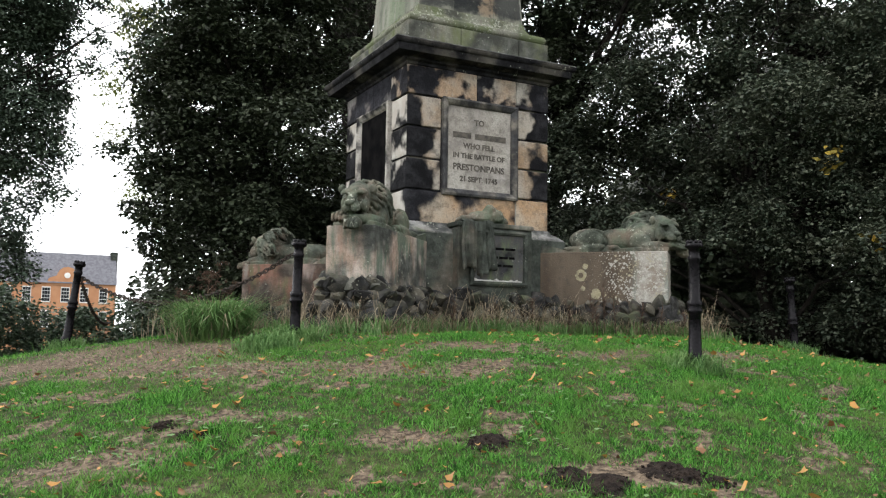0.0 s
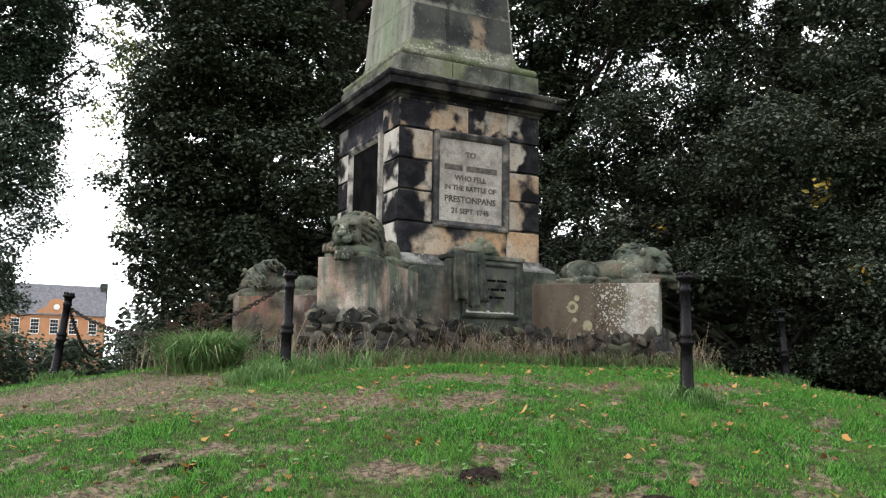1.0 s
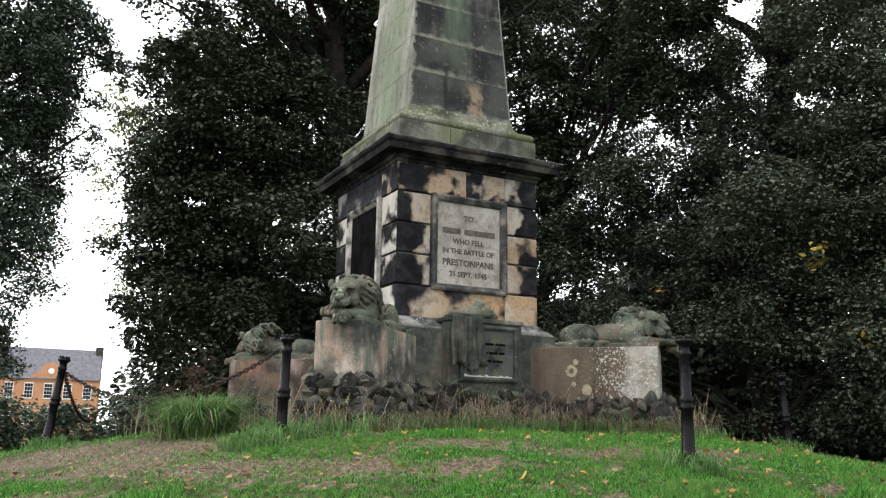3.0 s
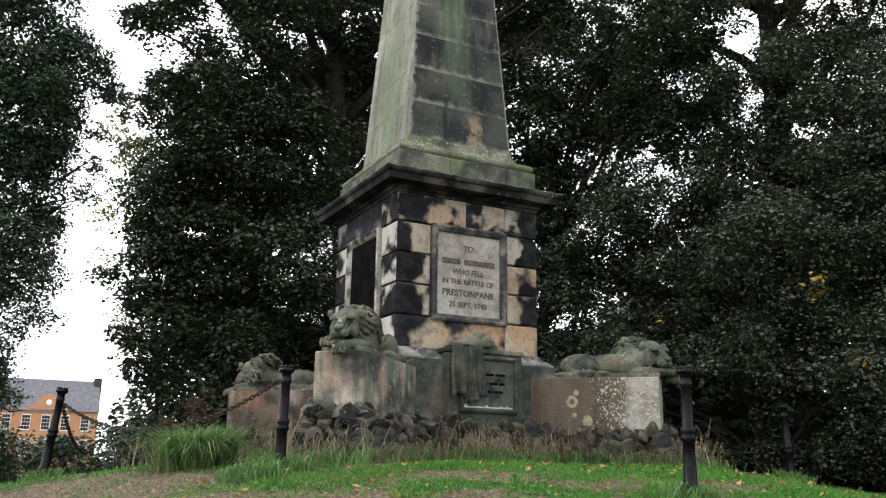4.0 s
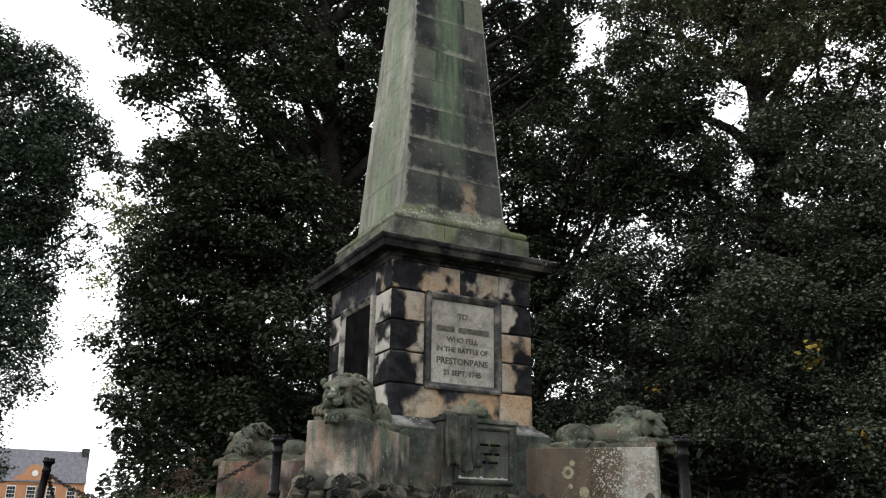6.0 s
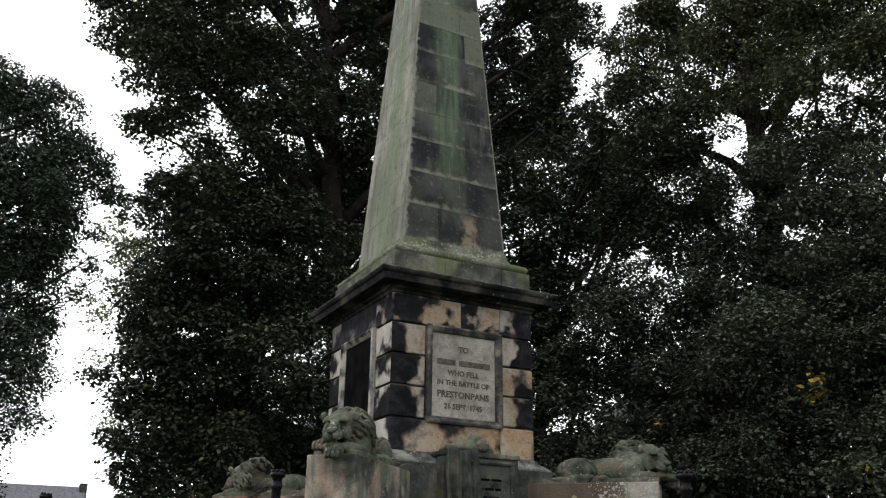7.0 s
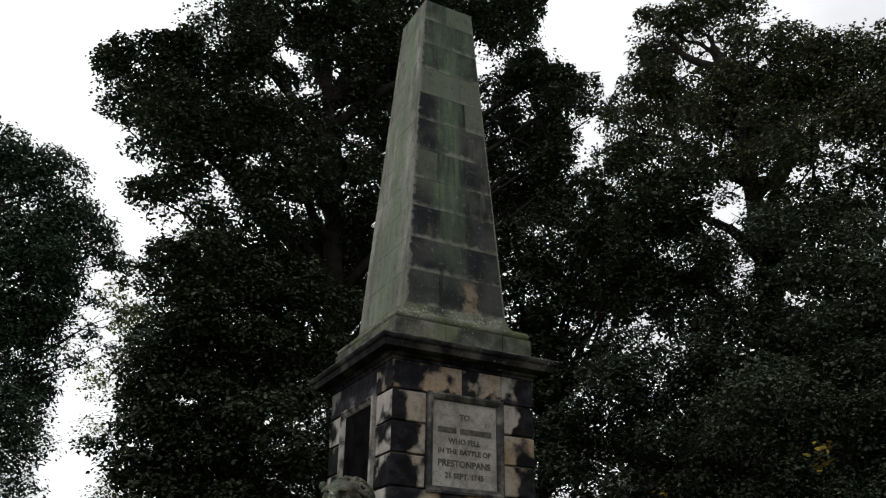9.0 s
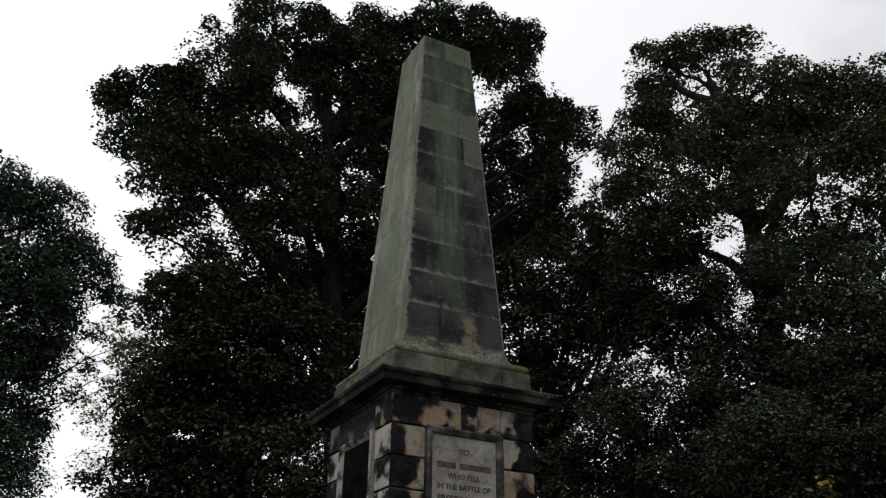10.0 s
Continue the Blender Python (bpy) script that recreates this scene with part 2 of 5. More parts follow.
M_SHAFT, M_SHAFT_SIDE = shaft("dark_obelisk_stone", False), shaft("pale_lit_obelisk_stone", True)
def lichened(name):
    """Brown-stained stone that turns pale under ever denser lichen spots towards its outer end."""
    s = Shader(name, 0.92)
    tc, loc = s.t.nodes.new("ShaderNodeTexCoord"), s.t.nodes.new("ShaderNodeSeparateXYZ")
    link(s.t, tc.outputs["Object"], loc.inputs[0])
    x = s.math("ADD", loc.outputs[0], s.math("MULTIPLY", s.math("SUBTRACT", s.noise(2.6, 5, (1, 1, 0.5)), 0.5), 0.8))
    brown = s.mix(s.ramp(s.noise(2.4, 5, (1, 1, 0.3)), 0.36, 0.64), (0.112, 0.09, 0.067), (0.066, 0.05, 0.037))
    brown = s.mix(s.ramp(s.noise(3.5, 6, (1, 1, 0.15)), 0.54, 0.66, 0.0, 0.7), brown, (0.05, 0.05, 0.042))
    brown = s.mix(s.ramp(s.noise(12, 8, rough=0.7), 0.5, 0.66, 0.0, 0.5), brown, (0.06, 0.052, 0.045))
    pale = s.mix(s.ramp(s.noise(5, 6), 0.38, 0.62), (0.32, 0.30, 0.265), (0.21, 0.178, 0.148))
    pale = s.mix(s.ramp(s.noise(4.2, 5, (1, 1, 0.15)), 0.58, 0.66, 0.0, 0.55), pale, (0.20, 0.27, 0.24))
    pale = s.mix(s.ramp(s.noise(13, 8, rough=0.7), 0.52, 0.66, 0.0, 0.5), pale, (0.13, 0.12, 0.10))
    base = s.mix(s.ramp(x, 2.72, 3.05), brown, pale)
    for scale, lo in ((9.0, 0.25), (24.0, 0.46), (38.0, 0.50)):
        v = s.t.nodes.new("ShaderNodeTexVoronoi")
        v.inputs["Scale"].default_value = scale
        link(s.t, s.pos, v.inputs["Vector"])
        size = s.math("MULTIPLY", s.ramp(x, 2.1, 2.75, 0.12, 1.0), s.ramp(s.noise(scale * 0.6, 2), 0.35, 0.65, 0.15, 1.0))
        spot = s.ramp(s.math("SUBTRACT", s.math("MULTIPLY", size, lo), v.outputs["Distance"]), -0.03, 0.03, 0.0, 0.85)
        base = s.mix(spot, base, s.mix(s.ramp(s.noise(4, 2), 0.55, 0.62), (0.38, 0.37, 0.33), (0.32, 0.29, 0.20)))
    tooth = s.math("ADD", s.noise(60, 4), s.math("MULTIPLY", s.noise(7, 4), 1.5))
    return s.done(base, tooth, 0.016, 0.75)


M_PED_LICHEN = lichened("lichen_spotted_pedestal")
M_MORTAR = stone("pale_mortar", (0.30, 0.30, 0.25), (0.16, 0.165, 0.13), 0.35, 0.3, sharp=0.15)
M_LICHEN = stone("yellow_grey_lichen", (0.33, 0.30, 0.19), (0.26, 0.24, 0.17), 0.0, 0.0)
M_WASH = stone("crusted_wash", (0.33, 0.33, 0.33), (0.24, 0.235, 0.22), 0.52, 0.4, 0.0, 0.12, (0.05, 0.052, 0.05), (0.09, 0.11, 0.06), 0.8, grain=4.0)
M_CRUST = stone("white_lime_crust", (0.55, 0.55, 0.52), (0.38, 0.38, 0.36), 0.15)
M_BASE = stone("green_stained_sandstone", (0.19, 0.185, 0.155), (0.19, 0.14, 0.105), 0.50, 0.70, 0.6, 0.14, (0.028, 0.032, 0.027), (0.062, 0.088, 0.06), 0.2, drip=0.55)
M_PED = stone("pedestal_sandstone", (0.46, 0.41, 0.36), (0.36, 0.265, 0.21), 0.36, 0.42, 0.9, 0.10, (0.035, 0.037, 0.033), (0.075, 0.115, 0.085), 0.5, drip=0.5, grain=1.9)
M_PED_RED = stone("red_stained_pedestal", (0.25, 0.175, 0.135), (0.21, 0.075, 0.055), 0.42, 0.28, 0.9, 0.12, (0.04, 0.034, 0.028), (0.10, 0.115, 0.06), 0.5, drip=0.7, grain=2.2)
M_LION = stone("lichened_lion_stone", (0.20, 0.198, 0.158), (0.155, 0.112, 0.085), 0.33, 0.64, 0.0, 0.14, (0.036, 0.041, 0.032), (0.088, 0.13, 0.088), 0.6, grain=3.4)
M_ROCK = stone("rough_rubble", (0.078, 0.074, 0.058), (0.135, 0.122, 0.092), 0.54, 0.7, 0.0, 0.2, (0.018, 0.018, 0.018), (0.058, 0.072, 0.038), 0.5, vary=0.26, grain=4.0)
M_CORE = stone("mortar", (0.12, 0.115, 0.10), (0.10, 0.095, 0.08), 0.6, 0.3)
M_SLAB = stone("inscribed_slab", (0.42, 0.40, 0.36), (0.33, 0.305, 0.27), 0.20, 0.15, 0.0, 0.22, (0.15, 0.14, 0.13), grain=3.2)
M_FRAME = stone("panel_frame_stone", (0.33, 0.31, 0.27), (0.25, 0.225, 0.19), 0.40, 0.0, 0.0, 0.12, (0.03, 0.03, 0.031), grain=2.6, lichen=0.3)
# The left frame's lit edges are put into the colour of its stone.
M_FRAME_SIDE = stone("lit_frame_stone", (0.46, 0.44, 0.40), (0.38, 0.35, 0.31), 0.14, sharp=0.08, grain=2.6)
M_TABLET = stone("dark_slate_tablet", (0.055, 0.058, 0.062), (0.075, 0.078, 0.08), 0.2, 0.3, 0.3)


def plain(name, a, b, scale, rough=0.6, metal=0.0, bump=0.3, depth=0.004):
    s = Shader(name, rough)
    s.bsdf.inputs["Metallic"].default_value = metal
    n = s.noise(scale, 5)
    return s.done(s.mix(s.ramp(n, 0.35, 0.65), a, b), s.noise(scale * 3, 4), depth, bump)


M_SOOT = plain("soot_blackened_panel", (0.003, 0.003, 0.0035), (0.009, 0.0085, 0.0085), 5, 1.0)
M_SOOT.node_tree.nodes["Principled BSDF"].inputs["Specular IOR Level"].default_value = 0.02
M_IRON = plain("black_painted_iron", (0.0016, 0.0015, 0.0022), (0.0055, 0.0045, 0.006), 18, 0.24, 0, 0.8, 0.006)
M_IRON.node_tree.nodes["Principled BSDF"].inputs["Specular IOR Level"].default_value = 0.12
M_CHAIN = plain("rusty_chain_iron", (0.02, 0.017, 0.016), (0.05, 0.035, 0.028), 30, 0.6)
M_LETTER = plain("weathered_lettering", (0.055, 0.050, 0.045), (0.11, 0.10, 0.085), 12, 0.9)
M_BARK = plain("dark_bark", (0.008, 0.007, 0.006), (0.020, 0.017, 0.014), 6, 0.95, 0, 0.8, 0.03)
M_HARL = plain("orange_harling", (0.47, 0.245, 0.135), (0.42, 0.21, 0.115), 1.2, 0.95)
M_SLATE = plain("grey_slate", (0.10, 0.10, 0.115), (0.145, 0.145, 0.16), 3, 0.7)
M_WHITE = plain("white_paint", (0.78, 0.78, 0.76), (0.7, 0.7, 0.68), 3, 0.6)
M_PANE = plain("dark_glass", (0.02, 0.022, 0.026), (0.03, 0.032, 0.036), 2, 0.12)
M_SOIL = plain("molehill_soil", (0.008, 0.006, 0.005), (0.026, 0.019, 0.015), 22, 1.0, 0, 1.0, 0.02)


def leaf_material(name, a, b, c, through=0.14, scale=0.7, spread=0.0, sheen=0.12):
    """Leaves: colour varies leaf by leaf and in patches; a little light comes through."""
    s = Shader(name, 0.5)
    s.bsdf.inputs["Specular IOR Level"].default_value = sheen
    isl = s.geo.outputs["Random Per Island"]
    col = s.mix(s.ramp(isl, spread, 1.0), a, b)
    col = s.mix(s.ramp(s.noise(scale, 2), 0.45, 0.75, 0.0, 0.7), col, c)
    s.done(col)
    tr = s.t.nodes.new("ShaderNodeBsdfTranslucent")
    link(s.t, col, tr.inputs["Color"])
    mx = s.t.nodes.new("ShaderNodeMixShader")
    mx.inputs[0].default_value = through
    link(s.t, s.bsdf.outputs[0], mx.inputs[1])
    link(s.t, tr.outputs[0], mx.inputs[2])
    link(s.t, mx.outputs[0], s.t.nodes["Material Output"].inputs["Surface"])
    return s.mat


M_LEAF_A = leaf_material("dark_sycamore_leaves", (0.022, 0.031, 0.017), (0.070, 0.088, 0.052), (0.026, 0.030, 0.015), spread=0.25, scale=0.9, sheen=0.22)
M_LEAF_B = leaf_material("grey_green_leaves", (0.032, 0.050, 0.034), (0.085, 0.115, 0.078), (0.044, 0.062, 0.038), spread=0.2, scale=1.2, sheen=0.22)
M_LEAF_C = leaf_material("brown_green_leaves", (0.038, 0.048, 0.024), (0.110, 0.122, 0.064), (0.062, 0.058, 0.028), spread=0.25, scale=0.9, sheen=0.22)
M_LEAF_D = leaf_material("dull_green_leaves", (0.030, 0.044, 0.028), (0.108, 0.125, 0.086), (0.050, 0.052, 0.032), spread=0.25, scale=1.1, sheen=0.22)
M_LEAF_Y = leaf_material("light_green_leaves", (0.11, 0.14, 0.035), (0.17, 0.19, 0.06), (0.15, 0.15, 0.04), 0.4)
M_YELLOW = leaf_material("yellow_leaves", (0.14, 0.12, 0.03), (0.40, 0.28, 0.05), (0.30, 0.20, 0.04), 0.2)
M_HEDGE = leaf_material("hedge_leaves", (0.045, 0.072, 0.045), (0.105, 0.14, 0.09), (0.075, 0.105, 0.065))
M_GRASS = leaf_material("green_grass", (0.014, 0.070, 0.010), (0.125, 0.335, 0.055), (0.115, 0.20, 0.048), 0.3, 1.6, 0.1)
M_DRY = leaf_material("dry_grass", (0.10, 0.075, 0.052), (0.42, 0.35, 0.245), (0.17, 0.13, 0.088), 0.25, 3.0)
M_SCRAP = leaf_material("brown_leaf_scraps", (0.07, 0.035, 0.018), (0.36, 0.19, 0.075), (0.16, 0.10, 0.06), 0.1, 9.0)
M_STRAW = leaf_material("flattened_straw", (0.075, 0.055, 0.038), (0.30, 0.24, 0.165), (0.12, 0.088, 0.06), 0.1, 5.0)
M_WEED = leaf_material("broad_weed_leaves", (0.07, 0.15, 0.045), (0.13, 0.23, 0.09), (0.16, 0.22, 0.12), 0.2, 5.0)
M_TUSSOCK = leaf_material("tussock_grass", (0.045, 0.11, 0.03), (0.145, 0.25, 0.09), (0.12, 0.19, 0.06), 0.25, 3.0)
M_FALLEN = leaf_material("fallen_leaves", (0.12, 0.055, 0.03), (0.38, 0.20, 0.05), (0.26, 0.20, 0.13), 0.15, 9.0)


# ---- mesh helpers ----
def part(name, bm, material, parent, label=""):
    me = bpy.data.meshes.new(name)
    bm.to_mesh(me)
    bm.free()
    me.materials.append(material)
    ob = new(name, me)
    ob.parent = parent
    return tagged(ob, label) if label else ob


def share(name, me, material, parent, m=None):
    """Another object on a mesh that is there already, with its own material."""
    ob = new(name, me)
    ob.parent = parent
    if m is not None:
        ob.matrix_basis = m
    ob.material_slots[0].link = "OBJECT"
    ob.material_slots[0].material = material
    return ob


def mesh(name, bm, material):
    me = bpy.data.meshes.new(name)
    bm.to_mesh(me)
    bm.free()
    me.materials.append(material)
    return me


def empty(name, x=0, y=0, z=0, rz=0):
    ob = new(name)
    ob.matrix_world = pose(x, y, z, 0, 0, rz)
    ob.empty_display_size = 0.2
    return ob


def box(bm, x0, x1, y0, y1, z0, z1, bevel=0.0, segments=1):
    made = bmesh.ops.create_cube(bm, size=1)["verts"]
    for v in made:
        v.co = Vector(((x0 + x1) / 2 + v.co.x * (x1 - x0), (y0 + y1) / 2 + v.co.y * (y1 - y0), (z0 + z1) / 2 + v.co.z * (z1 - z0)))
    if bevel:
        edges = list({e for v in made for e in v.link_edges})
        bmesh.ops.bevel(bm, geom=edges, offset=bevel, segments=segments, affect="EDGES", profile=0.5)
    return bm


def hexa(bm, low, high):
    """A six-sided block between two four-cornered rings (each anticlockwise from above)."""
    a = [bm.verts.new(p) for p in low]
    b = [bm.verts.new(p) for p in high]
    bm.faces.new(a[::-1])
    bm.faces.new(b)
    for i in range(4):
        j = (i + 1) % 4
        bm.faces.new((a[i], a[j], b[j], b[i]))
    return bm


def square_rings(bm, profile):
    """Closed square moulding: rings of (half width, z), capped below and above."""
    rings = [[bm.verts.new((sx * h, sy * h, z)) for sx, sy in ((-1, -1), (1, -1), (1, 1), (-1, 1))] for h, z in profile]
    for a, b in zip(rings, rings[1:]):
        for i in range(4):
            j = (i + 1) % 4
            bm.faces.new((a[i], a[j], b[j], b[i]))
    bm.faces.new(rings[0][::-1])
    bm.faces.new(rings[-1])
    return bm


def lathe(bm, profile, n=20, cx=0.0, cy=0.0):
    rings = [[bm.verts.new((cx + r * math.cos(2 * math.pi * i / n), cy + r * math.sin(2 * math.pi * i / n), z)) for i in range(n)] for r, z in profile]
    for a, b in zip(rings, rings[1:]):
        for i in range(n):
            j = (i + 1) % n
            bm.faces.new((a[i], a[j], b[j], b[i]))
    bm.faces.new(rings[0][::-1])
    bm.faces.new(rings[-1])
    for f in bm.faces:
        f.smooth = True
    return bm


def tube(bm, path, radii, n=8):
    """A tapered tube along a path of vectors."""
    rings = []
    for i, p in enumerate(path):
        d = (path[min(i + 1, len(path) - 1)] - path[max(i - 1, 0)]).normalized()
        s = d.cross(Vector((0.31, 0.87, 0.12))).normalized()
        u = s.cross(d)
        rings.append([bm.verts.new(p + radii[i] * (math.cos(2 * math.pi * k / n) * s + math.sin(2 * math.pi * k / n) * u)) for k in range(n)])
    for a, b in zip(rings, rings[1:]):
        for k in range(n):
            j = (k + 1) % n
            f = bm.faces.new((a[k], a[j], b[j], b[k]))
            f.smooth = True
    bm.faces.new(rings[0][::-1])
    bm.faces.new(rings[-1])
    return bm


def quads(name, verts, material, per=4):
    """One mesh of many separate faces with the same number of corners."""
    verts = np.asarray(verts, np.float32).reshape(-1, 3)
    n = len(verts) // per
    me = bpy.data.meshes.new(name)
    me.vertices.add(n * per)
    me.vertices.foreach_set("co", verts.ravel())
    me.loops.add(n * per)
    me.loops.foreach_set("vertex_index", np.arange(n * per, dtype=np.int32))
    me.polygons.add(n)
    me.polygons.foreach_set("loop_start", np.arange(0, n * per, per, dtype=np.int32))
    me.polygons.foreach_set("loop_total", np.full(n, per, np.int32))
    me.update(calc_edges=True)
    me.materials.append(material)
    return me


# ---- ground ----
rng = np.random.default_rng(7)


def height(x, y):
    """The mound: flat round the monument, then an even slope down to the field."""
    r = np.hypot(x + 0.3, y + 1.0)
    z = np.where(r < 2.2, 0.0, np.where(r < 5.5, -0.032 * (r - 2.2) ** 2, -0.3485 - 0.2112 * (r - 5.5)))
    flat = 1 / (1 + np.exp(-(r - 15.0) / 1.6))
    z = z * (1 - flat) - 2.2 * flat
    return z + 0.025 * np.sin(1.7 * x + 0.6 * y) * np.sin(1.3 * y - 0.4 * x) + 0.012 * np.sin(4.1 * x) * np.sin(3.7 * y + 1)


def ground_at(x, y):
    return float(height(np.float64(x), np.float64(y)))


# bare and worn places: x, y, half length, half width, turn, strength
WORN = [(-4.6, -3.8, 1.0, 0.9, 10, 0.62), (-4.1, -4.75, 1.1, 0.5, -20, 0.62), (-3.1, -5.3, 1.2, 0.42, -20, 0.58), (-5.3, -2.4, 1.2, 0.7, 0, 0.55), (-2.0, -4.6, 1.2, 0.3, -10, 0.4), (-3.71, -6.85, 0.30, 0.16, -25, 1.0), (-4.5, -6.0, 0.35, 0.14, -20, 0.85),
        (-1.2, -5.35, 0.45, 0.2, 0, 0.6), (0.35, -5.55, 0.35, 0.25, 20, 0.7), (0.2, -6.8, 0.22, 0.1, 20, 0.9), (-0.45, -5.2, 0.4, 0.12, 0, 0.55), (-5.4, -6.4, 0.4, 0.25, -10, 0.8), (-2.9, -7.9, 0.4, 0.2, -25, 0.9)]
MOLES = [(-3.32, -7.16, 0.16, 0.035), (-3.19, -7.81, 0.14, 0.04), (-3.06, -8.0, 0.16, 0.045), (-2.61, -7.96, 0.15, 0.035), (-2.54, -8.08, 0.12, 0.03), (-2.46, -8.19, 0.08, 0.02), (-5.0, -5.95, 0.09, 0.02), (-4.85, -6.2, 0.09, 0.015)]


def bare(x, y):
    """How bare the turf is at each place, 0 to 1."""
    w = np.zeros_like(x)
    for cx, cy, a, b, turn, k in WORN:
        c, s = math.cos(radians(turn)), math.sin(radians(turn))
        u, v = ((x - cx) * c + (y - cy) * s) / a, (-(x - cx) * s + (y - cy) * c) / b
        w = np.maximum(w, 1.2 * k * np.exp(-(u * u + v * v) ** 1.2))
    ripple = 0.5 + 0.25 * (np.sin(5.1 * x + 2.3 * np.sin(2.9 * y)) + np.sin(6.3 * y + 2.1 * np.sin(3.7 * x + 1)))
    fine = 0.5 + 0.25 * (np.sin(17 * x + 3 * np.sin(11 * y)) + np.sin(19 * y + 3 * np.sin(13 * x)))
    near = np.clip((10.5 - np.hypot(x + 2.5, y + 4.0)) / 2.0, 0, 1)
    return near * np.clip(w * (0.55 + 0.6 * ripple + 0.4 * fine) + 0.8 * np.clip(ripple * fine * 2.4 - 0.68, 0, 1), 0, 1)


def axis(lo, hi, fine_lo, fine_hi, step):
    inner = np.arange(fine_lo, fine_hi, step)
    grow = np.cumsum(step * 1.35 ** np.arange(1, 40))
    left, right = fine_lo - grow, inner[-1] + grow
    return np.concatenate([left[left > lo][::-1], inner, right[right < hi]])


gx, gy = axis(-900, 900, -10, 9, 0.07), axis(-900, 900, -11, 8, 0.07)
X, Y = np.meshgrid(gx, gy)
me = bpy.data.meshes.new("ground")
nx, ny = len(gx), len(gy)
co = np.stack([X, Y, height(X, Y)], -1).reshape(-1, 3)
idx = np.arange(nx * ny).reshape(ny, nx)
faces = np.stack([idx[:-1, :-1], idx[:-1, 1:], idx[1:, 1:], idx[1:, :-1]], -1).reshape(-1, 4)
me.vertices.add(len(co))
me.vertices.foreach_set("co", co.astype(np.float32).ravel())
me.loops.add(faces.size)
me.loops.foreach_set("vertex_index", faces.astype(np.int32).ravel())
me.polygons.add(len(faces))
me.polygons.foreach_set("loop_start", np.arange(0, faces.size, 4, dtype=np.int32))
me.polygons.foreach_set("loop_total", np.full(len(faces), 4, np.int32))
me.update(calc_edges=True)
worn = me.attributes.new("worn", "FLOAT", "POINT")
worn.data.foreach_set("value", bare(X, Y).astype(np.float32).ravel())
s = Shader("turf_and_soil", 0.97)
at = s.t.nodes.new("ShaderNodeAttribute")
at.attribute_name = "worn"
turf = s.mix(s.ramp(s.noise(14, 4), 0.35, 0.65), (0.014, 0.024, 0.007), (0.046, 0.052, 0.020))
soil = s.mix(s.ramp(s.noise(24, 5), 0.35, 0.65), (0.035, 0.026, 0.019), (0.15, 0.115, 0.082))
me.materials.append(s.done(s.mix(s.ramp(at.outputs["Fac"], 0.15, 0.5), turf, soil), s.noise(30, 5), 0.02, 0.8))
tagged(new("ground", me), "grassy mound with worn brown patches and bare soil", "ground", kind="structure")


def blades(name, px, py, length, width, lean, material, label, lift=None):
    """Thin pointed blades, each one triangle, standing on the ground."""
    n = len(px)
    a, b = rng.uniform(0, 2 * np.pi, n), rng.uniform(0, 2 * np.pi, n)
    h = length * rng.uniform(0.55, 1.25, n)
    k = lean * rng.uniform(0.2, 1.3, n)
    z = height(px, py) - 0.005 if lift is None else lift
    v = np.empty((n, 3, 3))
    v[:, 0] = np.stack([px - width * np.cos(a), py - width * np.sin(a), z], -1)
    v[:, 1] = np.stack([px + width * np.cos(a), py + width * np.sin(a), z], -1)
    v[:, 2] = np.stack([px + h * k * np.cos(b), py + h * k * np.sin(b), z + h], -1)
    ob = new(name, quads(name, v, material, 3))
    return tagged(ob, label, "grass", kind="stuff")


def arching(name, px, py, length, width, lean, material, label, radial=False):
    """Long blades that bend over, three triangles each."""
    n = len(px)
    b = rng.uniform(0, 2 * np.pi, n)
    if radial:
        b = np.arctan2(py - py.mean(), px - px.mean()) + rng.normal(0, 0.5, n)
    h = length * rng.uniform(0.45, 1.3, n)
    k = h * lean * rng.uniform(0.25, 1.3, n)
    w = width * rng.uniform(0.6, 1.3, n)
    z = height(px, py) - 0.01
    dx, dy = np.cos(b), np.sin(b)

    def at(t, side, rise):
        return np.stack([px + k * t * dx - side * w * dy, py + k * t * dy + side * w * dx, z + h * rise], -1)

    knee = rng.uniform(0.5, 0.85, n)
    a0, a1, b0, b1, tip = at(0, -1, 0), at(0, 1, 0), at(0.4, -0.8, knee), at(0.4, 0.8, knee), at(1.0, 0, 0.15 + 0.95 * rng.uniform(0, 1, n) ** 0.8)
    v = np.stack([a0, a1, b0, a1, b1, b0, b0, b1, tip], 1)
    me = quads(name, v, material, 3)
    return tagged(new(name, me), label, "grass", kind="stuff")


# lawn: thickest on the slope in front of the monument
def lawn(name, n, x0, x1, y0, y1, wide, label):
    px, py = rng.uniform(x0, x1, n), rng.uniform(y0, y1, n)
    keep = (rng.uniform(0, 1, n) > bare(px, py) * 1.08) & (np.hypot(px, py) > 2.2) & (np.hypot(px + 5.975, py + 11.778) > 2.6)
    px, py = px[keep], py[keep]
    clump = 0.5 + 0.5 * np.sin(3.1 * px + 2 * np.sin(2.3 * py)) * np.sin(2.7 * py + 1.5 * np.sin(3.3 * px))
    tuft = 0.5 + 0.5 * np.sin(14 * px + 3 * np.sin(9 * py)) * np.sin(13 * py + 3 * np.sin(11 * px))
    keep = rng.uniform(0, 1, len(px)) < 0.22 + 0.78 * tuft
    px, py, clump, tuft = px[keep], py[keep], clump[keep], tuft[keep]
    blades(name, px, py, 0.020 + 0.045 * clump ** 3 + 0.022 * tuft ** 2, wide, 0.9, M_GRASS, label)


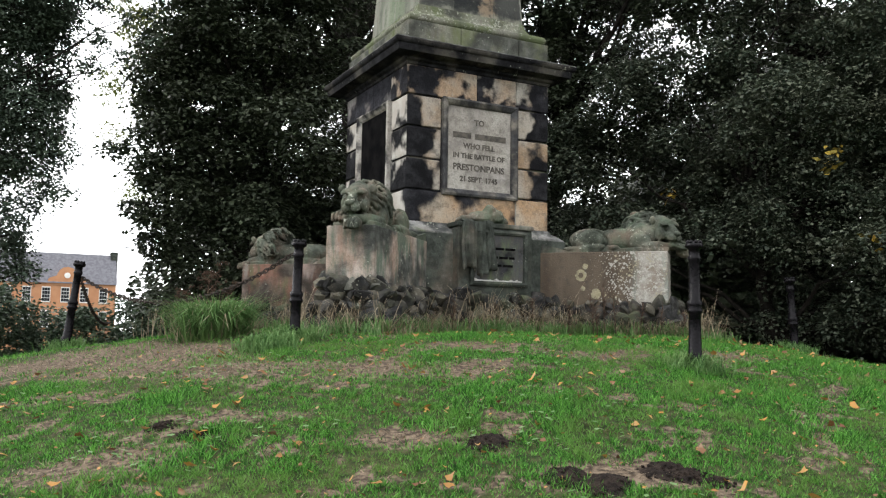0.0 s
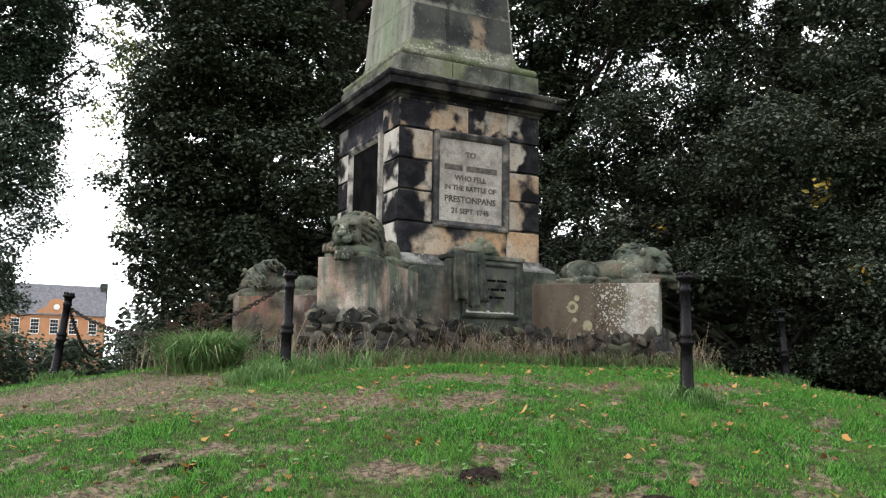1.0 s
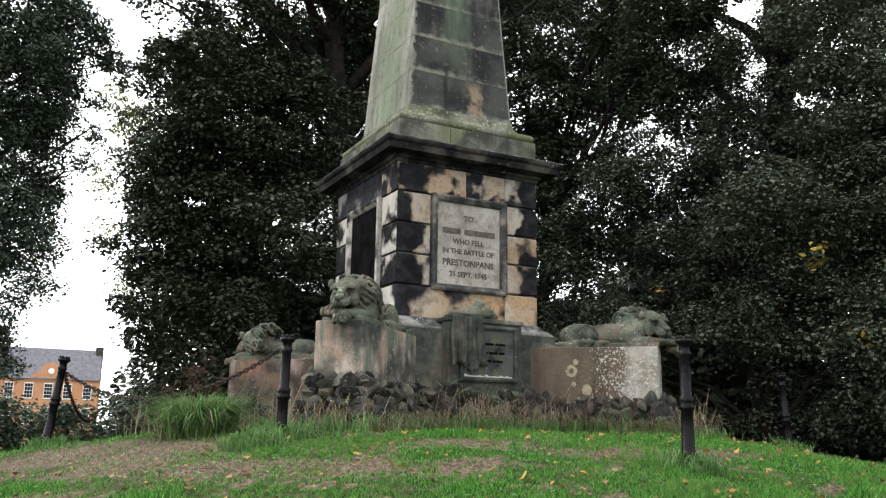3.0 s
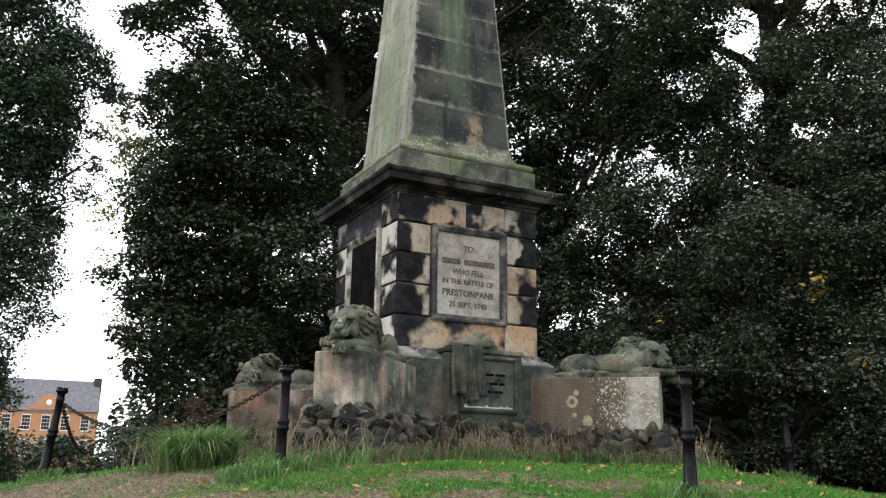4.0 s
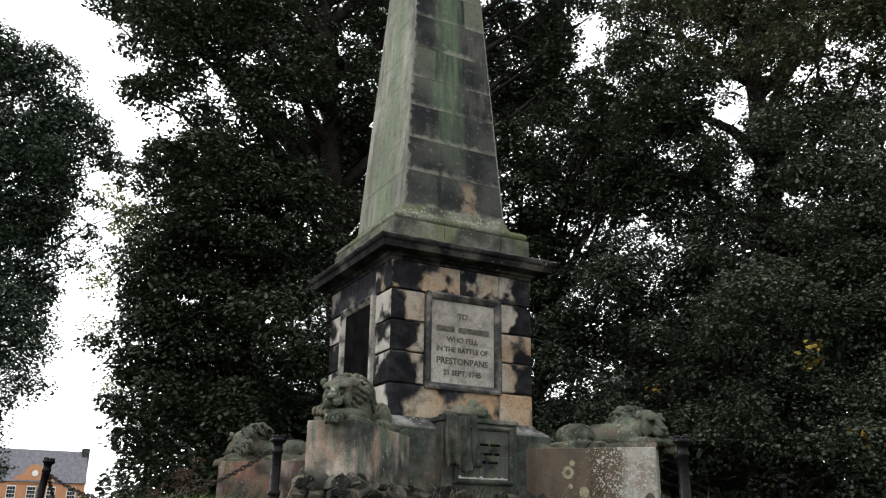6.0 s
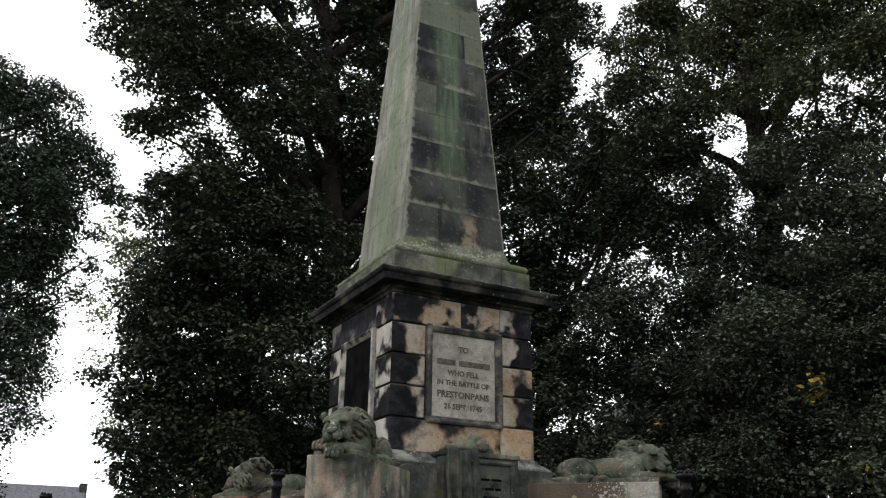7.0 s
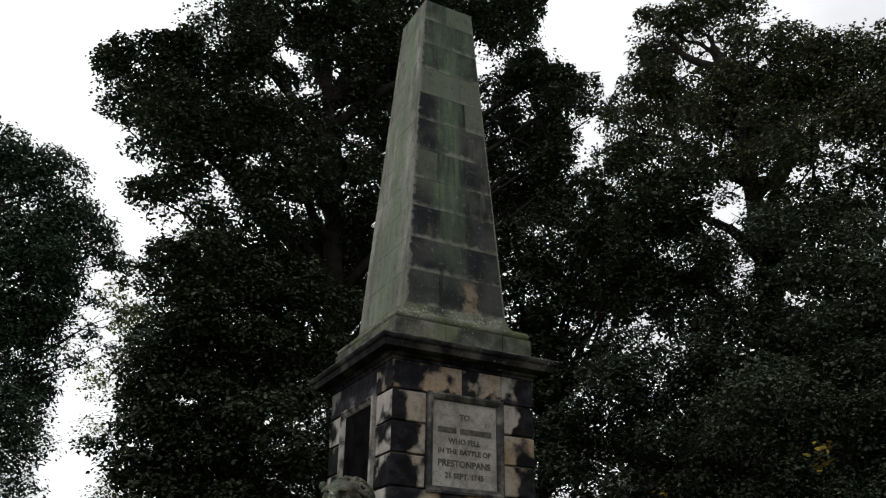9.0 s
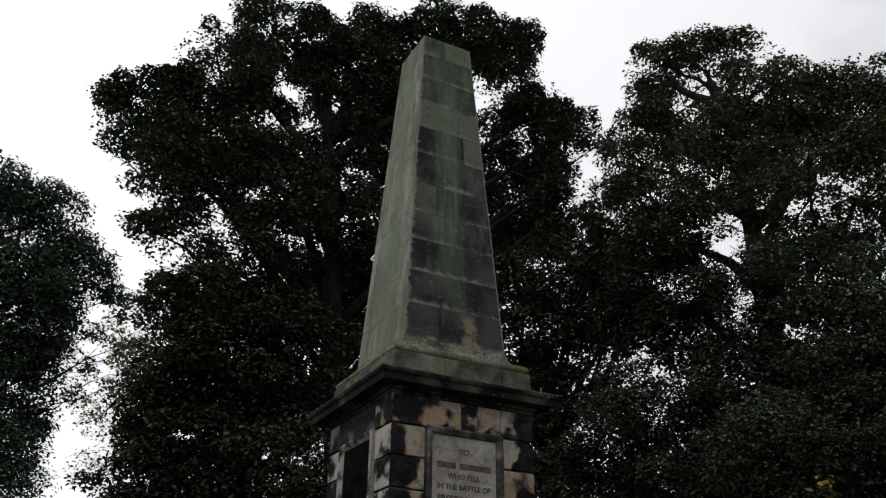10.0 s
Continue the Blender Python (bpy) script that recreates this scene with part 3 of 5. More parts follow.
lawn("lawn_grass", 520000, -7.6, 2.6, -9.3, -3.6, 0.0042, "short green autumn grass on the slope")
lawn("lawn_grass", 130000, -9.5, 7.5, -3.6, 4.5, 0.006, "short green grass round the monument")
lawn("lawn_grass", 50000, -13.0, 6.0, -17.0, -9.3, 0.007, "short green grass lower on the slope")
lawn("lawn_grass", 60000, 2.6, 7.5, -9.3, -3.6, 0.006, "short green grass beside the posts")
n = 130000
px, py = rng.uniform(-9.5, 7.5, n), rng.uniform(-9.6, 2.5, n)
keep = (bare(px, py) > rng.uniform(0.03, 0.55, n)) & (np.hypot(px, py) > 2.4)
blades("dead_grass", px[keep], py[keep], 0.03, 0.0038, 3.0, M_STRAW, "flattened dead straw-coloured grass in worn patches")


# ---- monument ----
monument = tagged(empty("monument"), "weathered stone obelisk on a sooty square pedestal", "monument")
QUARTER = [pose(0, 0, 0, 0, 0, 90 * k) for k in range(4)]


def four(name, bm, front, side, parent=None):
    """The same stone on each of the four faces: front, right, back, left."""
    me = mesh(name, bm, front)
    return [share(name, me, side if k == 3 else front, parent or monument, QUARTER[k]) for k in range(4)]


# stepped base with a sloping wash, and the core behind the facing stones
part("base_course", square_rings(bmesh.new(), [(1.34, 0.0), (1.34, 1.36), (1.33, 1.37)]), M_BASE, monument, "green-stained sandstone base course")
part("wash", square_rings(bmesh.new(), [(1.325, 1.365), (1.325, 1.385), (1.18, 1.49), (1.165, 1.53), (1.14, 1.53)]), M_WASH, monument, "sloping wash with white crust")
part("core", square_rings(bmesh.new(), [(1.12, 1.5), (1.12, 3.80)]), M_CORE, monument)

# rusticated pedestal: corner blocks beside the panels, longer stones below and above
G = 0.012
for z0, z1 in ((1.97, 2.41), (2.41, 2.845), (2.845, 3.29)):
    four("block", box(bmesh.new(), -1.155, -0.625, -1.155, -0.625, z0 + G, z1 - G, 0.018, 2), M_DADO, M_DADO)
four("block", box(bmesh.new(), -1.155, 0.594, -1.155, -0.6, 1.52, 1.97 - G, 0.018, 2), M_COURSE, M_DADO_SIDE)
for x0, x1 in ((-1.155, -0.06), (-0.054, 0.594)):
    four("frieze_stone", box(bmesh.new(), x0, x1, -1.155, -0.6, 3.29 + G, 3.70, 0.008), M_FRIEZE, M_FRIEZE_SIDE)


def panel_frame(y, w, z0, z1, rail=0.10):
    """A moulded stone frame, mitred, proud of the wall at y."""
    bm = bmesh.new()
    prof = [(0.0, 0.0), (0.0, 0.05), (0.03, 0.065), (0.055, 0.05), (rail * 0.8, 0.03), (rail, 0.0)]
    rings = []
    for inset, rise in prof:
        rings.append([bm.verts.new((sx * (w - inset), y - rise, z)) for sx, z in ((-1, z0 + inset), (1, z0 + inset), (1, z1 - inset), (-1, z1 - inset))])
    for a, b in zip(rings, rings[1:]):
        for i in range(4):
            j = (i + 1) % 4
            bm.faces.new((a[i], a[j], b[j], b[i]))
    for v in [v for v in bm.verts if v.co.y > y - 0.001]:
        v.co.y = y + 0.12 if abs(v.co.x) > w - 0.001 or v.co.z < z0 + 0.001 or v.co.z > z1 - 0.001 else v.co.y
    return bm


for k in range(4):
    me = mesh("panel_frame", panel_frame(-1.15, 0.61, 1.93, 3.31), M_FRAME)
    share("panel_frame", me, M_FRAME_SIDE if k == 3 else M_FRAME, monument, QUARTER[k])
    me = mesh("inscription_panel", box(bmesh.new(), -0.515, 0.515, -1.142, -1.06, 2.025, 3.215, 0.004), M_SLAB)
    ob = share("inscription_panel", me, M_SLAB if k == 0 else M_SOOT, monument, QUARTER[k])
    tagged(ob, "pale stone panel with a worn inscription" if k == 0 else "blackened blank stone panel")
    if k == 0:
        front_panel = ob


def lettering(name, text, size, x, y, z, parent, material, depth=0.004):
    cu = bpy.data.curves.new(name, "FONT")
    cu.body, cu.size, cu.align_x, cu.align_y, cu.extrude, cu.offset = text, size, "CENTER", "CENTER", depth, 0.003
    cu.resolution_u = 3
    tmp = new(name, cu)
    me = bpy.data.meshes.new_from_object(tmp.evaluated_get(bpy.context.evaluated_depsgraph_get()))
    bpy.data.objects.remove(tmp)
    bm = bmesh.new()
    bm.from_mesh(me)
    left = set(bm.verts)
    while left:
        heap, glyph = [left.pop()], []
        while heap:
            v = heap.pop()
            glyph.append(v)
            for e in v.link_edges:
                o = e.other_vert(v)
                if o in left:
                    left.discard(o)
                    heap.append(o)
        mine = {v: i for i, v in enumerate(glyph)}
        one = bpy.data.meshes.new("letter")
        one.from_pydata([v.co for v in glyph], [], [[mine[v] for v in f.verts] for f in bm.faces if f.verts[0] in mine])
        one.materials.append(material)
        ob = new("letter", one)
        ob.parent = parent
        ob.matrix_basis = pose(x, y, z, 90, 0, 0)
    bm.free()


for text, size, z in (("TO", 0.115, 3.00), ("WHO FELL", 0.105, 2.655), ("IN THE BATTLE OF", 0.10, 2.51), ("PRESTONPANS", 0.125, 2.345), ("21 SEPT. 1745", 0.105, 2.18)):
    lettering("lettering", text, size, -0.01, -1.144, z, front_panel, M_LETTER)
for x0, x1 in ((-0.43, -0.14), (-0.08, 0.43)):
    part("lettering_bar", box(bmesh.new(), x0, x1, -1.147, -1.140, 2.765, 2.845, 0.002), M_LETTER, front_panel)

# bed mould, cornice, mossy plinth and torus
part("bed_mould", square_rings(bmesh.new(), [(1.15, 3.70), (1.165, 3.705), (1.175, 3.74), (1.215, 3.76), (1.225, 3.785), (1.25, 3.80)]), M_CORNICE, monument, "black-crusted bed moulding")
part("cornice", square_rings(bmesh.new(), [(1.23, 3.79), (1.395, 3.81), (1.40, 3.83), (1.415, 3.895), (1.44, 3.91), (1.455, 3.935), (1.46, 3.962), (1.452, 3.968), (1.10, 3.97)]), M_CORNICE, monument, "projecting black-crusted stone cornice")
part("cornice_wash", square_rings(bmesh.new(), [(1.445, 3.966), (1.452, 3.974), (1.446, 3.985), (1.15, 4.035), (1.10, 4.035)]), M_WASH, monument, "pale crusted top of the cornice")
for x0, x1 in ((-1.15, -0.33), (-0.325, 0.634)):
    four("plinth_stone", box(bmesh.new(), x0, x1, -1.15, -0.64, 4.0, 4.345, 0.012, 2), M_PLINTH, M_PLINTH)
part("torus", square_rings(bmesh.new(), [(1.08, 4.335), (1.10, 4.35)] + [(1.055 + 0.075 * math.sin(a), 4.415 - 0.068 * math.cos(a)) for a in (0.5, 0.9, 1.3, 1.57, 1.9, 2.3, 2.7)] + [(1.05, 4.485), (1.0, 4.50), (0.94, 4.545), (0.90, 4.61), (0.88, 4.70)]), M_TORUS, monument, "moss-covered rounded moulding")

# tapering shaft in mitred courses
COURSES = [4.69, 5.27, 5.84, 6.42, 6.95, 7.52, 8.14, 8.70, 9.25, 9.83, 10.40, 10.85]


def half_at(z):
    return 0.872 + (z - 4.69) * (0.477 - 0.872) / (10.85 - 4.69)


part("shaft_core", square_rings(bmesh.new(), [(half_at(4.69) - 0.004, 4.68), (half_at(10.85) - 0.004, 10.83)]), M_MORTAR, monument)
for i, (z0, z1) in enumerate(zip(COURSES, COURSES[1:])):
    cuts = [-1.0, (-0.42, 0.12, -0.1, 0.3)[i % 4], 1.0] if i % 3 else [-1.0, -0.35, 0.42, 1.0]
    for c0, c1 in zip(cuts, cuts[1:]):
        g = 0.004
        ring = []
        for z in (z0 + g, z1 - g):
            h, q = half_at(z), half_at(z) - 0.2
            a0, a1 = c0 * h + (g if c0 > -1 else 0), c1 * h - (g if c1 < 1 else 0)
            b0, b1 = (max(a0, -q), min(a1, q))
            ring.append([(a0, -h, z), (a1, -h, z), (b1, -q, z), (b0, -q, z)])
        bm = hexa(bmesh.new(), *ring)
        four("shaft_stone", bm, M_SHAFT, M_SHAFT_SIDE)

# block on the front with a tablet, drapery and carved trophy
part("front_block", box(bmesh.new(), -0.51, 0.66, -1.50, -1.30, 0.45, 1.46, 0.012, 2), M_BASE, monument, "projecting green-stained block")
part("front_block_coping", box(bmesh.new(), -0.53, 0.68, -1.53, -1.16, 1.462, 1.53, 0.02, 2), M_BASE, monument)
rr0 = random.Random(11)
tablet = part("tablet", box(bmesh.new(), -0.27, 0.50, -1.525, -1.495, 0.74, 1.37, 0.004), M_TABLET, monument, "dark slate tablet with a white-crusted lower edge")
me = mesh("tablet_frame", panel_frame(-1.497, 0.455, 0.67, 1.43, 0.075), M_BASE)
share("tablet_frame", me, M_BASE, monument, pose(0.115, 0, 0))
bm = bmesh.new()
rows = []
for k in range(61):
    x = -0.30 + 0.013 * k
    h = 0.745 + 0.022 * max(0, math.sin(0.5 * k) * math.sin(0.23 * k + 1)) + 0.006 * rr0.random()
    rows.append([bm.verts.new(p) for p in ((x, -1.524, 0.728), (x, -1.534, 0.732), (x, -1.530, h - 0.004), (x, -1.524, h))])
for a, b in zip(rows, rows[1:]):
    for i in range(3):
        bm.faces.new((a[i], b[i], b[i + 1], a[i + 1]))
part("lime_crust", bm, M_CRUST, tablet, "white lime crust")
for z, words in ((1.18, ((0.05, 0.19), (0.21, 0.37))), (1.06, ((0.04, 0.09), (0.11, 0.25), (0.27, 0.36))), (0.95, ((0.05, 0.15), (0.17, 0.33)))):
    for x0, x1 in words:
        part("lettering_bar", box(bmesh.new(), x0, x1, -1.528, -1.523, z - 0.016, z + 0.016, 0.001), M_SOOT, tablet)


def drapery():
    """A stone cloth in vertical folds hanging over the block's edge."""
    bm = bmesh.new()
    cols, rows = 90, 40
    grid = []
    for j in range(rows + 1):
        v = j / rows
        line = []
        for i in range(cols + 1):
            u = i / cols
            x = -0.47 + 0.45 * u + 0.05 * v * (u - 0.5)
            low = 0.80 + 0.13 * abs(math.sin(4.6 * u + 0.4)) - 0.05 * u + 0.012 * math.sin(70 * u)
            fold = 0.034 * math.sin(19 * u + 1.2 * math.sin(3 * v) + 0.8) * (0.5 + 0.5 * v) + 0.017 * math.sin(43 * u + 2 * v) + 0.012 * math.sin(9 * u - 5 * v)
            if v < 0.22:
                y, z = -1.30 - 0.25 * v / 0.22, 1.545 + 0.02 * math.sin(9 * u) + 0.3 * fold
            else:
                w = (v - 0.22) / 0.78
                y, z = -1.56 - 0.03 * w - fold * (0.4 + w), 1.54 + (low - 1.54) * w
            line.append(bm.verts.new((x, y, z)))
        grid.append(line)
    for j in range(rows):
        for i in range(cols):
            f = bm.faces.new((grid[j][i], grid[j + 1][i], grid[j + 1][i + 1], grid[j][i + 1]))
            f.smooth = True
    return bm


ob = part("carved_drapery", drapery(), M_BASE, monument, "carved stone drapery in vertical folds")
ob.modifiers.new("thick", "SOLIDIFY").thickness = 0.035


def blobs(bm, items, seg=14):
    """Ellipsoids: centre, radii, turn about z, tilt about y."""
    for (x, y, z), (a, b, c), rz, ry in items:
        m = pose(x, y, z, 0, ry, rz) @ Matrix.Diagonal((a, b, c, 1))
        bmesh.ops.create_uvsphere(bm, u_segments=seg, v_segments=seg // 2 + 2, radius=1, matrix=m)
    return bm


def melt(ob, voxel, smooth=4, relief=0.0, size=0.1):
    """Fuses overlapping lumps into one carved skin."""
    m = ob.modifiers.new("fuse", "REMESH")
    m.mode, m.voxel_size, m.use_smooth_shade = "VOXEL", voxel, True
    m = ob.modifiers.new("ease", "SMOOTH")
    m.factor, m.iterations = 0.5, smooth
    if relief:
        tex = bpy.data.textures.new("relief", "CLOUDS")
        tex.noise_scale, tex.noise_depth = size, 3
        m = ob.modifiers.new("wear", "DISPLACE")
        m.texture, m.strength, m.mid_level = tex, relief, 0.5


trophy = [((-0.10, -1.38, 1.58), (0.20, 0.14, 0.07), 15, 0), ((0.08, -1.40, 1.60), (0.14, 0.12, 0.08), -20, 10), ((0.02, -1.42, 1.65), (0.10, 0.08, 0.06), 30, 0),
          ((0.22, -1.38, 1.57), (0.12, 0.06, 0.045), 10, 12), ((-0.32, -1.38, 1.565), (0.16, 0.10, 0.04), 0, -8), ((0.13, -1.47, 1.60), (0.05, 0.05, 0.06), 0, 0)]
trophy = [((x, y, 1.53 + 1.5 * (z - 1.53)), (1.1 * a, 1.1 * b, 1.45 * c), rz, ry) for (x, y, z), (a, b, c), rz, ry in trophy]
ob = part("carved_trophy", blobs(bmesh.new(), trophy), M_LION, monument, "worn carved martial trophy")
melt(ob, 0.014, 3, 0.03, 0.06)

# diagonal pedestals under the lions, with sloping coping towards the shaft
PEDS = [(-135, 1.24, 0.60, 3.40), (-45, 1.19, 0.50, 3.36), (135, 1.07, 0.40, 3.26)]
for az, top, foot, end in PEDS:
    m = pose(0, 0, 0, 0, 0, az)
    for mat in ({-45: M_PED_LICHEN, 135: M_PED_RED, -135: M_PED}[az],):
        bm = box(bmesh.new(), 1.55, end, -0.305, 0.305, foot - 0.35, top, 0.012, 2)
        ob = part("lion_pedestal", bm, mat, monument, "stained sandstone block under a lion" if mat is M_PED else "red-stained sandstone block under a lion" if mat is M_PED_RED else "pale lichen-spotted sandstone block under a lion")
        ob.matrix_basis = m
    ob = part("rubble_core", box(bmesh.new(), 1.3, end + 0.03, -0.335, 0.335, -0.3, foot - 0.06, 0.03), M_ROCK, monument)
    ob.matrix_basis = m
    bm = hexa(bmesh.new(), [(1.3, -0.295, 1.0), (2.02, -0.295, 1.0), (2.02, 0.295, 1.0), (1.3, 0.295, 1.0)],
              [(1.3, -0.295, 1.42), (2.02, -0.295, top + 0.004), (2.02, 0.295, top + 0.004), (1.3, 0.295, 1.42)])
    ob = part("sloping_coping", bm, M_BASE, monument)
    ob.matrix_basis = m


for x, z, rad in ((2.17, 0.86, 0.085), (2.23, 0.985, 0.042), (2.20, 0.675, 0.035), (2.38, 0.60, 0.075)):
    bm = bmesh.new()
    rim = [bm.verts.new((x + rad * (0.9 + 0.12 * math.sin(3 * k) + 0.08 * math.sin(5 * k + x)) * math.cos(k * math.pi / 9), -0.309, z + rad * math.sin(k * math.pi / 9))) for k in range(18)]
    hub = [bm.verts.new((x + 0.45 * (v.co.x - x), -0.3095, z + 0.45 * (v.co.z - z))) for v in rim]
    for k in range(18):
        bm.faces.new((rim[k], rim[(k + 1) % 18], hub[(k + 1) % 18], hub[k]))
    if rad < 0.08:
        bm.faces.new(hub)
    ob = part("lichen_ring", bm, M_LICHEN, monument, "pale yellow-grey lichen ring")
    ob.matrix_basis = pose(0, 0, 0, 0, 0, -45)

# ---- rockwork under the base ----
def rock_mesh(seed):
    r = random.Random(seed)
    bm = bmesh.new()
    bmesh.ops.create_icosphere(bm, subdivisions=2, radius=1)
    for v in bm.verts:
        v.co *= r.uniform(0.84, 1.12)
    for k in range(11):
        d, lim = Vector((r.gauss(0, 1), r.gauss(0, 1), r.gauss(0, 1))).normalized(), r.uniform(0.38, 0.62)
        for v in bm.verts:
            if v.co.dot(d) > lim:
                v.co -= d * (v.co.dot(d) - lim)
    return mesh("rock", bm, M_ROCK)


ROCKS = [rock_mesh(k) for k in range(9)]
rr = random.Random(4)


def rock(x, y, z, size):
    ob = share("rock", ROCKS[rr.randrange(9)], M_ROCK, monument)
    ob.matrix_basis = pose(x, y, z, rr.uniform(0, 360), rr.uniform(-25, 25), rr.uniform(0, 360)) @ Matrix.Diagonal((size * rr.uniform(1.2, 2.0), size * rr.uniform(0.9, 1.5), size * rr.uniform(0.8, 1.2), 1))


def rock_row(ax, ay, bx, by, levels, size):
    """Courses of rubble leaning inwards along a line seen from outside."""
    length = math.hypot(bx - ax, by - ay)
    ox, oy = (by - ay) / length, -(bx - ax) / length
    for i, z in enumerate(levels):
        k = max(2, int(length / (size * 1.25)))
        for j in range(k + 1):
            u = min(1, max(0, (j + rr.uniform(-0.3, 0.3) + 0.5 * (i % 2)) / k))
            out = (len(levels) - 1 - i) * 0.04 + rr.uniform(-0.09, 0.05)
            rock(ax + (bx - ax) * u + ox * out, ay + (by - ay) * u + oy * out, z, size * rr.uniform(0.55, 1.4))


def turned(az, x, y):
    c, sn = math.cos(radians(az)), math.sin(radians(az))
    return x * c - y * sn, x * sn + y * c


for az, top, foot, end in PEDS:
    lv = [0.04 + (foot - 0.09) * k / 4 for k in range(5)]
    for (x0, y0), (x1, y1) in (((1.7, -0.32), (end + 0.02, -0.32)), ((end + 0.04, -0.34), (end + 0.04, 0.34)), ((end + 0.02, 0.32), (1.7, 0.32))):
        a, b = turned(az, x0, y0), turned(az, x1, y1)
        rock_row(*a, *b, lv, 0.125)
for k in range(5):
    x, y = turned(-135, 3.42, -0.32 + 0.16 * k)
    ob = share("rock", ROCKS[k], M_MORTAR, monument)
    ob.matrix_basis = pose(x, y, 0.545, 10 * k, 0, -135 + 25 * k) @ Matrix.Diagonal((0.15, 0.13, 0.085, 1))
rock_row(-1.5, -1.46, 1.5, -1.46, [0.05, 0.22, 0.37, 0.5], 0.13)
rock_row(-1.46, 1.5, -1.46, -1.5, [0.05, 0.22, 0.38], 0.14)
bm = bmesh.new()
box(bm, -1.42, 1.42, -1.42, 1.42, -0.2, 0.5)
part("rubble_core", bm, M_ROCK, monument)


# ---- lions ----
def carved(ob, voxel, smooth):
    """Fuses the lumps of a carving into one skin and returns it as a plain mesh."""
    melt(ob, voxel, smooth)
    me = bpy.data.meshes.new_from_object(ob.evaluated_get(bpy.context.evaluated_depsgraph_get()))
    ob.modifiers.clear()
    return me


def lion(az, top, label, head_turn=0.0, seed=1, reach=2.60, scale=1.0):
    """A couchant lion facing +x, head low over its forepaws, carved in one piece."""
    items = [((-0.52, 0.0, 0.20), (0.36, 0.23, 0.20), 0, 0), ((-0.08, 0.0, 0.20), (0.46, 0.20, 0.19), 0, -3), ((0.28, 0.0, 0.24), (0.32, 0.25, 0.24), 0, -12)]
    for sgn in (-1, 1):
        items += [((-0.50, sgn * 0.19, 0.19), (0.25, 0.10, 0.18), 0, -20), ((-0.40, sgn * 0.25, 0.06), (0.28, 0.06, 0.06), 0, 0), ((-0.12, sgn * 0.26, 0.05), (0.10, 0.07, 0.05), 0, 0),
                  ((0.30, sgn * 0.22, 0.14), (0.18, 0.08, 0.15), 0, 25)]
    # crossed forelegs and paws over the edge
    for sgn, fx, fy, fz in ((-1, 0.89, -0.11, 0.10), (1, 0.96, 0.09, -0.01)):
        items += [((0.62, sgn * 0.15 + fy * 0.3, 0.08), (0.32, 0.075, 0.075), -sgn * 20, 0), ((fx - 0.01, fy, fz), (0.125, 0.11, 0.085), 0, 15)]
        items += [((fx + 0.065, fy + d, fz - 0.02), (0.072, 0.034, 0.062), 0, 40) for d in (-0.078, -0.026, 0.026, 0.078)]
        items += [((fx + 0.105, fy + d, fz - 0.055), (0.034, 0.028, 0.034), 0, 20) for d in (-0.075, -0.025, 0.025, 0.075)]
    items += [((-0.88, 0.06, 0.06), (0.10, 0.05, 0.05), 40, 0), ((-0.72, 0.27, 0.045), (0.20, 0.035, 0.04), -10, 0), ((-0.72, -0.27, 0.045), (0.20, 0.035, 0.04), 10, 0)]
    c, sn = math.cos(radians(head_turn)), math.sin(radians(head_turn))
    HX, HZ = 0.60, 0.365
    HS = 1.30
    NOD = 13.0
    cp, sp = math.cos(radians(NOD)), math.sin(radians(NOD))

    def head(x, y, z):
        x, z = x * cp + z * sp, z * cp - x * sp
        return HX + HS * (x * c - y * sn), HS * (x * sn + y * c), HZ + HS * z

    def lump(x, y, z, a, b, d, tilt=0, turn=0):
        items.append((head(x, y, z), (HS * a, HS * b, HS * d), head_turn + turn, tilt + NOD))

    lump(-0.01, 0, 0.02, 0.17, 0.145, 0.155)           # skull
    lump(-0.15, 0, -0.04, 0.19, 0.165, 0.165)          # mane mass
    lump(-0.07, 0, -0.10, 0.12, 0.15, 0.15)
    lump(0.10, 0, 0.075, 0.085, 0.105, 0.07)           # forehead
    lump(0.19, 0, 0.035, 0.15, 0.058, 0.05, 22)        # broad bridge
    lump(0.22, 0, -0.055, 0.095, 0.088, 0.075)         # muzzle
    lump(0.315, 0, -0.012, 0.030, 0.050, 0.030, 15)    # nose
    lump(0.23, 0, -0.155, 0.075, 0.060, 0.042)         # chin
    for sgn in (-1, 1):
        lump(0.275, sgn * 0.045, -0.075, 0.062, 0.048, 0.048)
        lump(0.155, sgn * 0.085, 0.085, 0.055, 0.058, 0.026, 30, sgn * 20)
        lump(0.125, sgn * 0.100, -0.050, 0.090, 0.048, 0.085)
        lump(0.02, sgn * 0.165, 0.105, 0.026, 0.045, 0.048)
    bm = blobs(bmesh.new(), items, 18)
    # locks of the mane: rows that sweep back from the face and fall over the shoulders
    r = random.Random(seed)
